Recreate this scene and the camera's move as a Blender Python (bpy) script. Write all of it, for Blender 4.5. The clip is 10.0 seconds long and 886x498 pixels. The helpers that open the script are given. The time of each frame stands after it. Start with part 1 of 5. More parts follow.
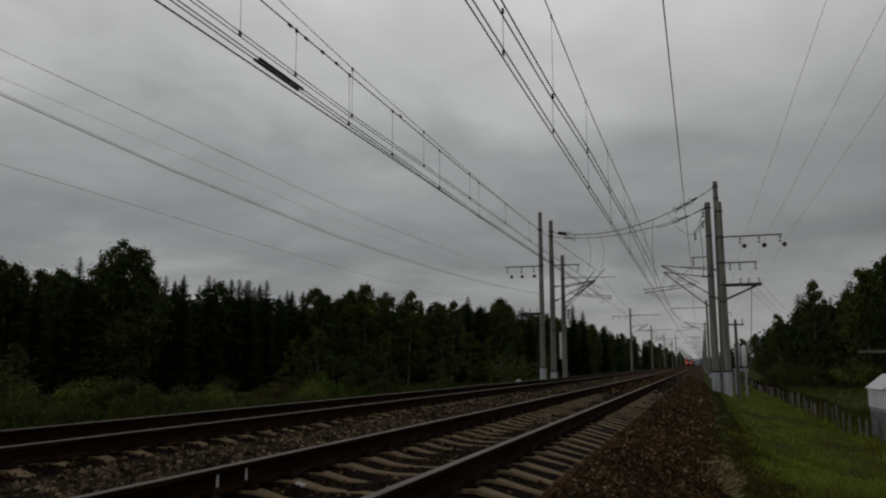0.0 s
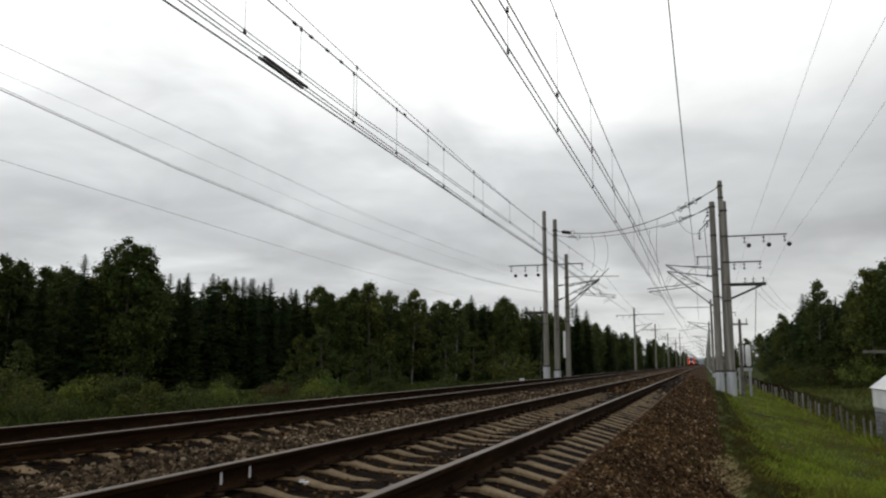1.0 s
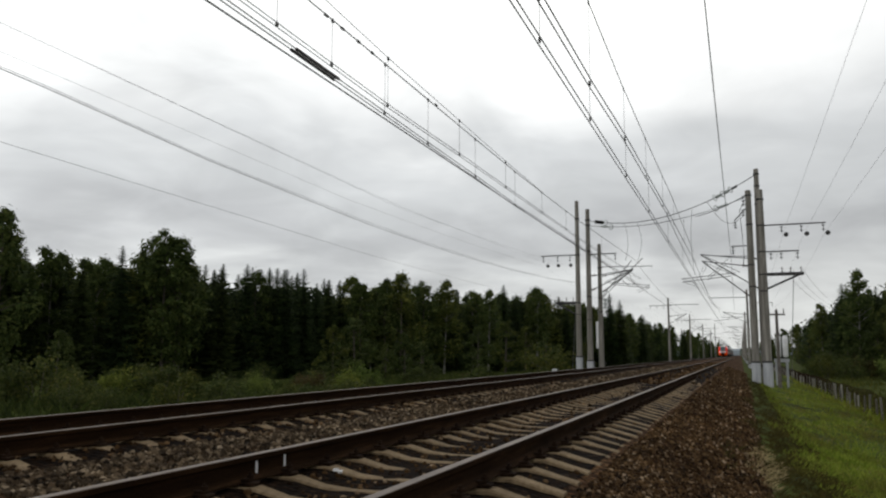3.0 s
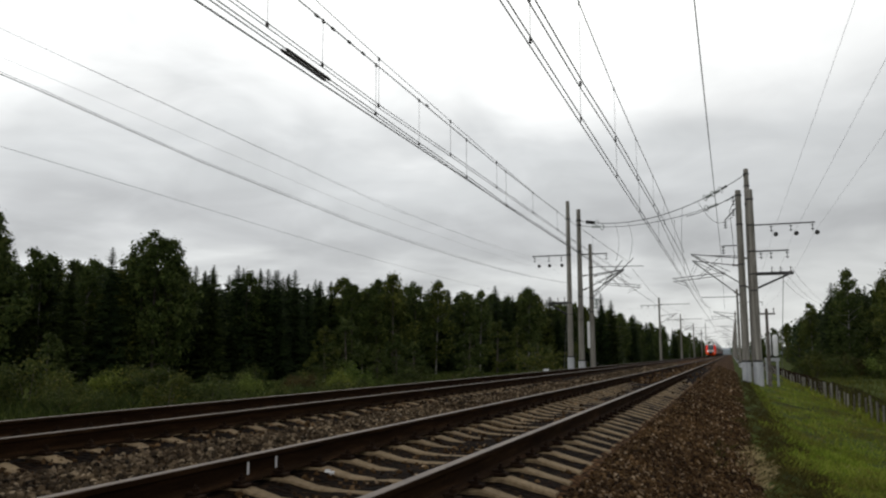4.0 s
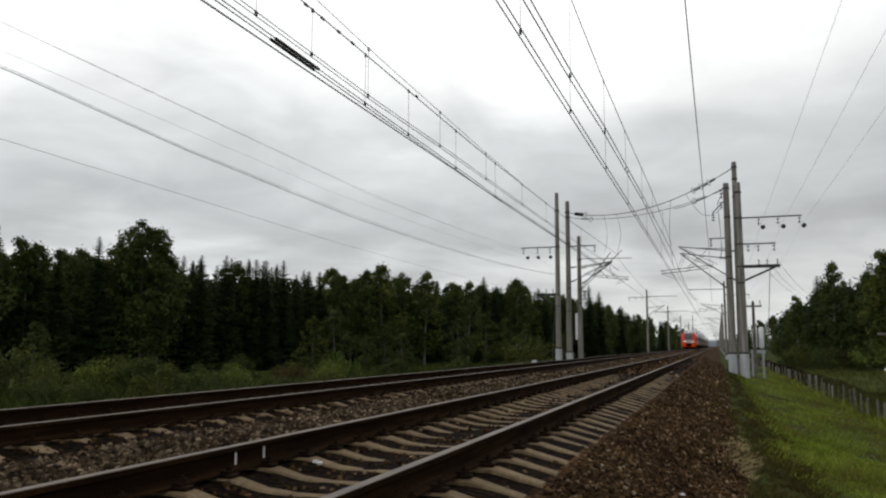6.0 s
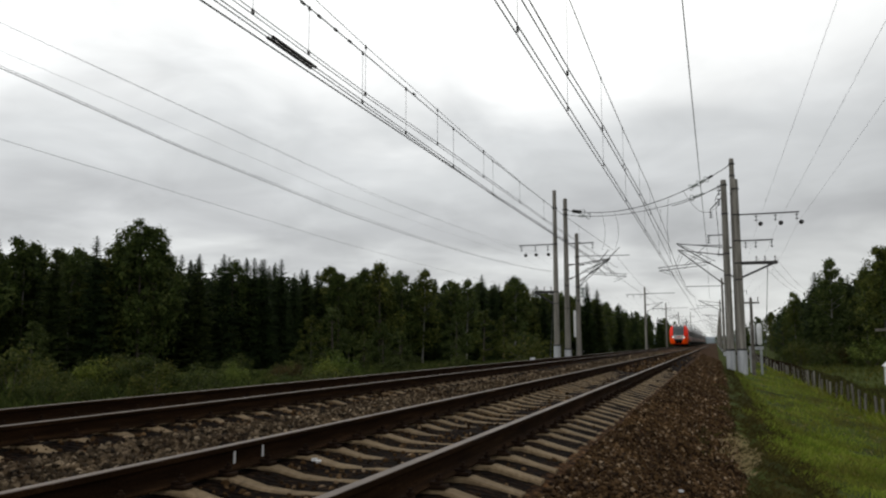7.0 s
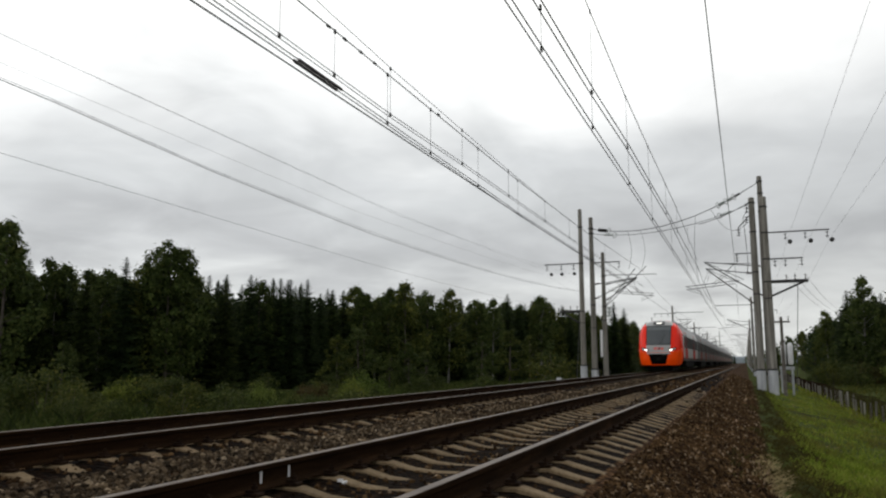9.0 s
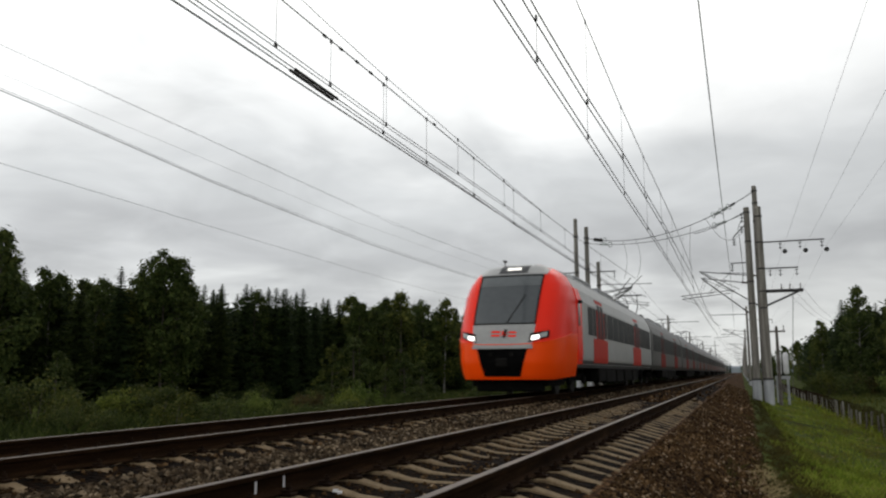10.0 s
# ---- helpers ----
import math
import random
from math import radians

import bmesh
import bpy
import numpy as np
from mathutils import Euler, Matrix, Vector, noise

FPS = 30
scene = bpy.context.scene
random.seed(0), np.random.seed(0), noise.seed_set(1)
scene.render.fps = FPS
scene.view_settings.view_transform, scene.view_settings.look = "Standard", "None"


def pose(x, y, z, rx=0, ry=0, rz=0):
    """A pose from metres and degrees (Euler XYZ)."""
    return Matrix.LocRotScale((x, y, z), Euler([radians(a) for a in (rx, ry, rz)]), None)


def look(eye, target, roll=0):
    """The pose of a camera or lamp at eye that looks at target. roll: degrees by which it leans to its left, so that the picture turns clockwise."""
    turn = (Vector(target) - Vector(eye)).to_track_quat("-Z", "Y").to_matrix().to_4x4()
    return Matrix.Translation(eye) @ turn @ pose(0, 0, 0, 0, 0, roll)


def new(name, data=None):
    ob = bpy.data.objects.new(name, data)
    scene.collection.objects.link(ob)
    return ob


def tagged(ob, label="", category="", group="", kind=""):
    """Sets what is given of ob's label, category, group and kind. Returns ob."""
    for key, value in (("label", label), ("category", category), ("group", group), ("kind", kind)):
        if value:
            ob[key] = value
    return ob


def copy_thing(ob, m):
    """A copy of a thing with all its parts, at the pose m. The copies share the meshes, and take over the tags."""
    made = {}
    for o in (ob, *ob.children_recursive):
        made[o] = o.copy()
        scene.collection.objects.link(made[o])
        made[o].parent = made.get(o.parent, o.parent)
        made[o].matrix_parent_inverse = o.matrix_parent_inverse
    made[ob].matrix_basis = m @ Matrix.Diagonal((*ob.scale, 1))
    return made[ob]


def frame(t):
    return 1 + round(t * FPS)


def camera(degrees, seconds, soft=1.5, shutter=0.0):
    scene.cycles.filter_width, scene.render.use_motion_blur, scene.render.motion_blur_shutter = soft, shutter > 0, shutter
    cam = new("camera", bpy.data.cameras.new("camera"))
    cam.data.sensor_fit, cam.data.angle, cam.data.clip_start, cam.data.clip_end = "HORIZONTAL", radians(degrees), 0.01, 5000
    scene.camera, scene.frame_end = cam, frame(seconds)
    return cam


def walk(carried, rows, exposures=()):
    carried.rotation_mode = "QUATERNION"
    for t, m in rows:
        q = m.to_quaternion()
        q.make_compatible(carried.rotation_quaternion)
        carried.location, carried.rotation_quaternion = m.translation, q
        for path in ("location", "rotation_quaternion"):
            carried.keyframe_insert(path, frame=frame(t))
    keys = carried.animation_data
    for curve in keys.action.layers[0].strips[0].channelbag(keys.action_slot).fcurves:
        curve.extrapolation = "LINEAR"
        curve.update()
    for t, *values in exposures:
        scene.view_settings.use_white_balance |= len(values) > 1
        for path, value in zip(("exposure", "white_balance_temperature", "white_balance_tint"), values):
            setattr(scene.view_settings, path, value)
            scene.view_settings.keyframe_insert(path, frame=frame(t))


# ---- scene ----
H_EYE = 0.741
RAIL_R, GAUGE, SPACING = -1.846, 1.59, 4.364      # nearest rail, head to head, track to track
XN, XF = RAIL_R - GAUGE / 2, RAIL_R - SPACING - GAUGE / 2

cam = camera(58.5, 10.0, soft=2.2, shutter=0.15)
TURNS = [(0.0, 17.911, 8.356, 0.151), (0.5, 17.971, 8.478, -0.1), (1.0, 18.165, 8.25, -0.072), (1.5, 19.045, 8.398, -0.279),
         (2.0, 20.427, 8.236, -0.336), (3.5, 20.453, 7.395, -0.112), (4.0, 19.882, 7.592, 0.069), (4.5, 19.549, 7.517, -0.068),
         (5.0, 19.254, 7.246, -0.008), (5.5, 19.102, 7.071, -0.204), (7.0, 18.927, 6.798, 0.124), (7.5, 19.767, 7.425, 0.213),
         (8.0, 20.978, 7.667, 0.623), (8.5, 20.995, 8.446, 0.387), (9.0, 20.77, 8.229, 0.158), (9.5, 20.311, 8.093, 0.159),
         (10.0, 20.461, 8.905, 0.161)]
walk(cam, [(t, pose(0, 0, H_EYE, 90 + p, r, y)) for t, y, p, r in TURNS],
     exposures=[(0.0, -1.25), (0.3, -0.6), (0.5, -0.22), (0.7, 0.0), (10.0, 0.0)])

# ---- light: overcast sky, brighter ahead and to the right
world = bpy.data.worlds.new("overcast")
scene.world = world
world.use_nodes = True
SUN_AZ, SUN_EL = radians(12), radians(42)
SUN_DIR = Vector((math.sin(SUN_AZ) * math.cos(SUN_EL), math.cos(SUN_AZ) * math.cos(SUN_EL), math.sin(SUN_EL)))


class Nodes:
    """Short hand for wiring nodes."""

    def __init__(self, tree):
        self.t = tree
        tree.nodes.clear()

    def add(self, kind, **inputs):
        n = self.t.nodes.new(kind)
        for key, value in inputs.items():
            k = int(key[1:]) if key[0] == "i" and key[1:].isdigit() else key.replace("_", " ")
            self.put(n.inputs[k], value)
        return n

    def put(self, socket, value):
        if isinstance(value, bpy.types.NodeSocket):
            self.t.links.new(value, socket)
        else:
            socket.default_value = value

    def math(self, op, a, b=0.0, clamp=False):
        n = self.t.nodes.new("ShaderNodeMath")
        n.operation, n.use_clamp = op, clamp
        self.put(n.inputs[0], a)
        self.put(n.inputs[1], b)
        return n.outputs[0]

    def ramp(self, fac, stops, mode="LINEAR"):
        n = self.t.nodes.new("ShaderNodeValToRGB")
        n.color_ramp.interpolation = mode
        el = n.color_ramp.elements
        while len(el) < len(stops):
            el.new(0.5)
        for e, (p, c) in zip(el, stops):
            e.position, e.color = p, (*c, 1) if len(c) == 3 else c
        self.put(n.inputs[0], fac)
        return n.outputs[0]

    def mix(self, fac, a, b, blend="MIX"):
        n = self.t.nodes.new("ShaderNodeMix")
        n.data_type, n.blend_type = "RGBA", blend
        self.put(n.inputs[0], fac)
        self.put(n.inputs[6], a)
        self.put(n.inputs[7], b)
        return n.outputs[2]

    def noise(self, vec, scale, detail=4.0, rough=0.55, dist=0.0):
        n = self.add("ShaderNodeTexNoise", Vector=vec, Scale=scale, Detail=detail, Roughness=rough, Distortion=dist)
        return n.outputs["Fac"]


w = Nodes(world.node_tree)
tc = w.add("ShaderNodeTexCoord").outputs["Generated"]
sep = w.add("ShaderNodeSeparateXYZ", Vector=tc).outputs
up = w.math("MAXIMUM", sep[2], 0.0)
den = w.math("ADD", up, 0.22)
flat = w.add("ShaderNodeCombineXYZ", X=w.math("DIVIDE", sep[0], den), Y=w.math("DIVIDE", sep[1], den), Z=0.0).outputs[0]
big = w.noise(flat, 1.15, 4.0, 0.5, 0.4)
fine = w.noise(flat, 3.0, 4.0, 0.55, 0.6)
lift = w.math("ADD", up, w.math("MULTIPLY", w.math("SUBTRACT", big, 0.5), 0.34))
base = w.ramp(lift, [(0.0, (0.745, 0.765, 0.775)), (0.06, (0.67, 0.685, 0.70)), (0.15, (0.455, 0.465, 0.485)), (0.22, (0.545, 0.56, 0.58)),
                     (0.34, (0.84, 0.85, 0.865)), (0.46, (1.0, 1.01, 1.01)), (0.66, (0.62, 0.63, 0.645)), (1.0, (0.4, 0.41, 0.425))], "EASE")
puff = w.math("ADD", 0.70, w.math("MULTIPLY", fine, 0.6))
dotn = w.t.nodes.new("ShaderNodeVectorMath")
dotn.operation = "DOT_PRODUCT"
w.put(dotn.inputs[0], tc)
dotn.inputs[1].default_value = SUN_DIR
glow = w.math("MULTIPLY", w.math("POWER", w.math("MAXIMUM", dotn.outputs["Value"], 0.0), 5.0), 0.75)
behind = w.math("MULTIPLY", w.math("MAXIMUM", w.math("MULTIPLY", sep[1], -1.0), 0.0), 0.3)
thick = w.math("SUBTRACT", w.math("SUBTRACT", 1.04, w.math("MULTIPLY", sep[1], 0.18)), w.math("MULTIPLY", sep[0], 0.5))
gain = w.math("MULTIPLY", w.math("ADD", puff, glow), w.math("ADD", thick, behind))
cloud = w.mix(1.0, base, w.add("ShaderNodeCombineColor", Red=gain, Green=gain, Blue=w.math("MULTIPLY", gain, 0.975)).outputs[0], "MULTIPLY")
sky = w.add("ShaderNodeTexSky")
sky.sky_type, sky.sun_disc, sky.sun_elevation, sky.sun_rotation = "NISHITA", False, SUN_EL, SUN_AZ
bg_cloud = w.add("ShaderNodeBackground", Color=cloud, Strength=1.0)
bg_sky = w.add("ShaderNodeBackground", Color=sky.outputs[0], Strength=0.08)
both = w.add("ShaderNodeMixShader", Fac=0.96, i1=bg_sky.outputs[0], i2=bg_cloud.outputs[0])
w.add("ShaderNodeOutputWorld", Surface=both.outputs[0])

sun = new("sun", bpy.data.lights.new("sun", "SUN"))
sun.data.energy, sun.data.angle, sun.data.color = 0.3, radians(25), (1.0, 0.96, 0.9)
sun.matrix_world = look(SUN_DIR * 100, (0, 0, 0))


# ---- materials
def material(name, build):
    m = bpy.data.materials.new(name)
    m.use_nodes = True
    n = Nodes(m.node_tree)
    pos = n.add("ShaderNodeTexCoord").outputs["Object"]
    geo = n.add("ShaderNodeNewGeometry").outputs
    rnd = n.add("ShaderNodeObjectInfo").outputs["Random"]
    shader = build(n, pos, geo, rnd)
    n.add("ShaderNodeOutputMaterial", Surface=shader)
    return m


def bsdf(n, colour, rough=0.6, metal=0.0, bump=None, strength=0.3, dist=0.01, spec=0.5, **more):
    b = n.add("ShaderNodeBsdfPrincipled", Base_Color=colour, Roughness=rough, Metallic=metal, **more)
    n.put(b.inputs["Specular IOR Level"], spec)
    if bump is not None:
        n.put(b.inputs["Normal"], n.add("ShaderNodeBump", Height=bump, Strength=strength, Distance=dist).outputs[0])
    return b.outputs[0]


def two_tone(name, dark, light, scale=3.0, fine_scale=40.0, rough=0.7, metal=0.0, bump=0.3, dist=0.01, spec=0.4, per="world", third=None):
    """A surface that varies at two scales between two colours, and from piece to piece."""
    def build(n, pos, geo, rnd):
        at = geo["Position"] if per == "world" else pos
        f = n.noise(at, fine_scale, 5.0, 0.6)
        a = n.noise(at, scale, 3.0, 0.6)
        mixf = n.math("ADD", n.math("MULTIPLY", a, 0.6), n.math("MULTIPLY", f, 0.4))
        c = n.ramp(mixf, [(0.34, dark), (0.66, light)])
        if per == "island":
            c = n.mix(n.math("MULTIPLY", geo["Random Per Island"], 0.9), c, (*[v * 0.45 for v in dark], 1))
        if per == "object":
            c = n.mix(n.math("MULTIPLY", rnd, 0.5), c, (*[v * 0.6 for v in dark], 1))
        if third:
            c = n.mix(n.ramp(n.noise(at, scale * 0.43, 4.0), [(0.52, (0, 0, 0)), (0.68, (1, 1, 1))]), c, (*third, 1))
        return bsdf(n, c, rough, metal, f, bump, dist, spec)
    return material(name, build)


def leaf_material(name, dark, light, warm, rough=0.7, patches=None):
    def build(n, pos, geo, rnd):
        clump = n.noise(geo["Position"], 0.7, 3.0, 0.6)
        pick = n.math("ADD", n.math("MULTIPLY", geo["Random Per Island"], 0.55), n.math("MULTIPLY", n.math("SUBTRACT", clump, 0.28), 1.0), True)
        c = n.ramp(pick, [(0.1, dark), (0.55, light), (1.0, warm)])
        tone = n.ramp(rnd, [(0.0, (0.65, 0.7, 0.6)), (0.6, (1.0, 1.0, 1.0)), (1.0, (1.2, 1.05, 0.8))])
        c = n.mix(1.0, c, tone, "MULTIPLY")
        if patches:
            spot = n.ramp(n.noise(geo["Position"], 0.8, 5.0, 0.65), [(0.44, (0, 0, 0)), (0.62, (0.85, 0.85, 0.85))])
            c = n.mix(spot, c, (*patches, 1))
        thin = n.add("ShaderNodeBsdfTranslucent", Color=c).outputs[0]
        return n.add("ShaderNodeMixShader", Fac=0.3, i1=bsdf(n, c, rough, spec=0.06), i2=thin).outputs[0]
    return material(name, build)


def stones_material(name, tones):
    def build(n, pos, geo, rnd):
        c = n.ramp(geo["Random Per Island"], list(zip((0.0, 0.4, 0.72, 0.92, 1.0), tones)))
        stain = n.ramp(n.noise(geo["Position"], 1.1, 5.0, 0.65), [(0.36, (0.5, 0.44, 0.38)), (0.5, (0.9, 0.86, 0.8)), (0.66, (1.3, 1.22, 1.1))])
        c = n.mix(1.0, c, stain, "MULTIPLY")
        return bsdf(n, c, 0.85, bump=n.noise(geo["Position"], 130.0, 3.0), strength=0.5, dist=0.004, spec=0.06)
    return material(name, build)


def gravel_material(name="gravel", dark=1.0):
    """Ballast seen from afar: cells of stone with dark joints."""
    def build(n, pos, geo, rnd):
        v = n.add("ShaderNodeTexVoronoi", Vector=geo["Position"], Scale=17.0)
        cell = n.add("ShaderNodeSeparateColor", Color=v.outputs["Color"]).outputs[0]
        c = n.ramp(cell, [(0.0, (0.021, 0.012, 0.006)), (0.5, (0.07, 0.042, 0.021)), (1.0, (0.145, 0.09, 0.045))])
        joint = n.ramp(v.outputs["Distance"], [(0.3, (1, 1, 1)), (0.62, (0.3, 0.28, 0.26))])
        stain = n.ramp(n.noise(geo["Position"], 0.5, 5.0), [(0.38, (0.68, 0.58, 0.5)), (0.64, (1.05, 1.0, 0.97))])
        c = n.mix(1.0, n.mix(1.0, c, joint, "MULTIPLY"), stain, "MULTIPLY")
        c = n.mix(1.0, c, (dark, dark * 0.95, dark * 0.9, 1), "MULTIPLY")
        return bsdf(n, c, 0.9, bump=n.math("SUBTRACT", 1.0, v.outputs["Distance"]), strength=0.8, dist=0.03, spec=0.03)
    return material(name, build)


def ground_material():
    def build(n, pos, geo, rnd):
        p = geo["Position"]
        f, a = n.noise(p, 9.0, 6.0, 0.65), n.noise(p, 0.45, 5.0, 0.6)
        c = n.ramp(n.math("ADD", n.math("MULTIPLY", f, 0.5), n.math("MULTIPLY", a, 0.5)),
                   [(0.36, (0.022, 0.022, 0.009)), (0.5, (0.045, 0.058, 0.013)), (0.62, (0.072, 0.098, 0.018))])
        bare = n.ramp(n.noise(p, 1.3, 5.0, 0.6), [(0.57, (0, 0, 0)), (0.7, (1, 1, 1))])
        c = n.mix(bare, c, (0.055, 0.038, 0.015, 1))
        return bsdf(n, c, 0.95, bump=f, strength=0.8, dist=0.06, spec=0.03)
    return material("meadow", build)


def concrete_material(name, dark, light, streak=0.6):
    def build(n, pos, geo, rnd):
        p = geo["Position"]
        f = n.noise(p, 28.0, 6.0, 0.65)
        st = n.add("ShaderNodeMapping", Vector=p)
        st.inputs["Scale"].default_value = (7.0, 7.0, 0.5)
        s = n.noise(st.outputs[0], 1.0, 5.0, 0.65)
        c = n.ramp(n.math("ADD", n.math("MULTIPLY", f, 1 - streak), n.math("MULTIPLY", s, streak)), [(0.33, dark), (0.66, light)])
        c = n.mix(n.math("MULTIPLY", rnd, 0.3), c, (*[v * 0.7 for v in dark], 1))
        return bsdf(n, c, 0.85, bump=f, strength=0.4, dist=0.006, spec=0.12)
    return material(name, build)


def rail_side():
    def build(n, pos, geo, rnd):
        p = geo["Position"]
        st = n.add("ShaderNodeMapping", Vector=p)
        st.inputs["Scale"].default_value = (20.0, 1.1, 14.0)
        s, f = n.noise(st.outputs[0], 1.0, 5.0, 0.6), n.noise(p, 70.0, 4.0)
        c = n.ramp(n.math("ADD", n.math("MULTIPLY", s, 0.6), n.math("MULTIPLY", f, 0.4)),
                   [(0.35, (0.008, 0.0043, 0.0022)), (0.55, (0.022, 0.0115, 0.0055)), (0.7, (0.058, 0.03, 0.0145))])
        return bsdf(n, c, 0.9, 0.0, f, 0.4, 0.003, 0.02)
    return material("rusty_rail", build)


def glow_lamp(name, colour, power):
    def build(n, pos, geo, rnd):
        return n.add("ShaderNodeEmission", Color=(*colour, 1), Strength=power).outputs[0]
    return material(name, build)


STONE = stones_material("ballast_stone", ((0.011, 0.006, 0.0025), (0.038, 0.022, 0.0095), (0.076, 0.045, 0.0205), (0.138, 0.088, 0.045), (0.32, 0.25, 0.18)))
GREY_STONE = stones_material("grey_ballast_stone", ((0.012, 0.009, 0.0055), (0.044, 0.032, 0.02), (0.098, 0.073, 0.048), (0.165, 0.128, 0.087), (0.32, 0.265, 0.2)))
MEADOW, GRAVEL, OILY_SHADOW = ground_material(), gravel_material("gravel", 1.35), gravel_material("oily_shadowed_gravel", 0.2)
SLEEPER = concrete_material("sleeper_concrete", (0.1, 0.069, 0.038), (0.29, 0.212, 0.126), 0.4)
CONCRETE = concrete_material("pole_concrete", (0.1, 0.092, 0.08), (0.34, 0.32, 0.285), 0.75)
WHITEWASH = concrete_material("whitewash", (0.27, 0.28, 0.3), (0.6, 0.61, 0.63), 0.6)
RAIL_SIDE = rail_side()
RAIL_TOP = two_tone("worn_rail_top", (0.075, 0.053, 0.039), (0.17, 0.128, 0.098), 2.0, 60.0, 0.5, 0.0, 0.1, 0.001, 0.25)
CLIP = two_tone("rusty_clip", (0.008, 0.0045, 0.003), (0.03, 0.017, 0.01), 8.0, 90.0, 0.9, 0.0, spec=0.05)
STEEL = two_tone("dark_steel", (0.014, 0.014, 0.014), (0.045, 0.043, 0.041), 3.0, 45.0, 0.6, 0.2)
GALV = two_tone("galvanised_tube", (0.05, 0.05, 0.05), (0.14, 0.14, 0.137), 3.0, 45.0, 0.5, 0.5)
WIRE = two_tone("wire", (0.03, 0.03, 0.03), (0.07, 0.068, 0.065), 3.0, 45.0, 0.5, 0.6)
PORCELAIN = two_tone("brown_porcelain", (0.03, 0.016, 0.011), (0.07, 0.035, 0.022), 6.0, 60.0, 0.25)
GLASS_INS = two_tone("pale_glass_insulator", (0.3, 0.33, 0.32), (0.5, 0.53, 0.52), 6.0, 60.0, 0.2)
WHITE = two_tone("white_paint", (0.55, 0.55, 0.56), (0.8, 0.8, 0.81), 1.5, 25.0, 0.55, 0.0, 0.1, 0.003)
GREYPAINT = two_tone("grey_paint", (0.2, 0.21, 0.22), (0.34, 0.35, 0.36), 1.5, 25.0, 0.55, 0.0, 0.1, 0.003)
WOOD = two_tone("weathered_wood", (0.06, 0.052, 0.045), (0.18, 0.16, 0.14), 3.0, 30.0, 0.9)
BARK = two_tone("bark", (0.035, 0.028, 0.022), (0.1, 0.085, 0.07), 2.0, 14.0, 0.95, bump=0.8, dist=0.05)
BIRCH = two_tone("birch_bark", (0.06, 0.055, 0.05), (0.25, 0.24, 0.225), 3.0, 8.0, 0.8)
SPRUCE_LEAF = leaf_material("spruce_needles", (0.009, 0.016, 0.006), (0.026, 0.041, 0.014), (0.06, 0.082, 0.026))
BIRCH_LEAF = leaf_material("birch_leaves", (0.024, 0.037, 0.012), (0.066, 0.09, 0.026), (0.145, 0.155, 0.047))
SHRUB_LEAF = leaf_material("shrub_leaves", (0.02, 0.028, 0.01), (0.056, 0.073, 0.02), (0.135, 0.132, 0.04))
YELLOW_LEAF = leaf_material("yellow_green_leaves", (0.05, 0.075, 0.018), (0.12, 0.16, 0.035), (0.2, 0.21, 0.06))
ALDER_LEAF = leaf_material("alder_leaves", (0.022, 0.033, 0.011), (0.054, 0.074, 0.021), (0.11, 0.12, 0.037))
RUSSET_LEAF = leaf_material("russet_leaves", (0.035, 0.028, 0.012), (0.08, 0.06, 0.024), (0.13, 0.09, 0.035))
GRASS = leaf_material("grass_blades", (0.085, 0.12, 0.014), (0.185, 0.245, 0.03), (0.36, 0.38, 0.075), patches=(0.11, 0.085, 0.025))
WEED = leaf_material("olive_weeds", (0.026, 0.021, 0.008), (0.056, 0.05, 0.015), (0.1, 0.08, 0.027))
DRY = leaf_material("dry_grass", (0.22, 0.165, 0.085), (0.4, 0.31, 0.165), (0.52, 0.42, 0.25))
HAZY = two_tone("hazy_distance", (0.2, 0.235, 0.26), (0.27, 0.3, 0.325), 0.01, 0.08, 1.0, spec=0.0)
RED = two_tone("red_train_paint", (0.92, 0.028, 0.012), (0.95, 0.036, 0.016), 1.2, 20.0, 0.25, 0.0, 0.02, 0.002, 0.14, "object_space")
ORANGE = two_tone("orange_red_train_paint", (0.98, 0.075, 0.003), (0.99, 0.085, 0.004), 1.2, 20.0, 0.3, 0.0, 0.02, 0.002, 0.1, "object_space")
DOOR_RED = two_tone("dark_red_door_paint", (0.42, 0.022, 0.013), (0.5, 0.032, 0.018), 1.2, 20.0, 0.5, 0.0, 0.02, 0.002, 0.15, "object_space")
SILVER = two_tone("silver_grey_train_paint", (0.31, 0.31, 0.305), (0.40, 0.40, 0.395), 0.8, 9.0, 0.32, 0.0, 0.02, 0.002, 0.2, "object_space")
GRAPHITE = two_tone("darker_grey_train_paint", (0.085, 0.082, 0.08), (0.15, 0.146, 0.142), 0.8, 9.0, 0.4, 0.0, 0.02, 0.002, 0.12, "object_space")
DULL_RED = two_tone("darker_red_door_paint", (0.2, 0.016, 0.011), (0.28, 0.024, 0.015), 1.2, 20.0, 0.5, 0.0, 0.02, 0.002, 0.1, "object_space")
DARKGREY = two_tone("dark_grey_train_paint", (0.03, 0.031, 0.033), (0.06, 0.061, 0.064), 1.0, 20.0, 0.5, 0.0, 0.05, 0.002, 0.2, "object_space")
BLACK = two_tone("black_underframe", (0.003, 0.003, 0.003), (0.014, 0.013, 0.012), 2.0, 25.0, 0.9, 0.0, 0.2, 0.004, 0.05, "object_space")
GLASS = two_tone("dark_window_glass", (0.045, 0.052, 0.057), (0.065, 0.073, 0.078), 0.8, 6.0, 0.1, 0.0, 0.0, 0.001, 0.8, "object_space")
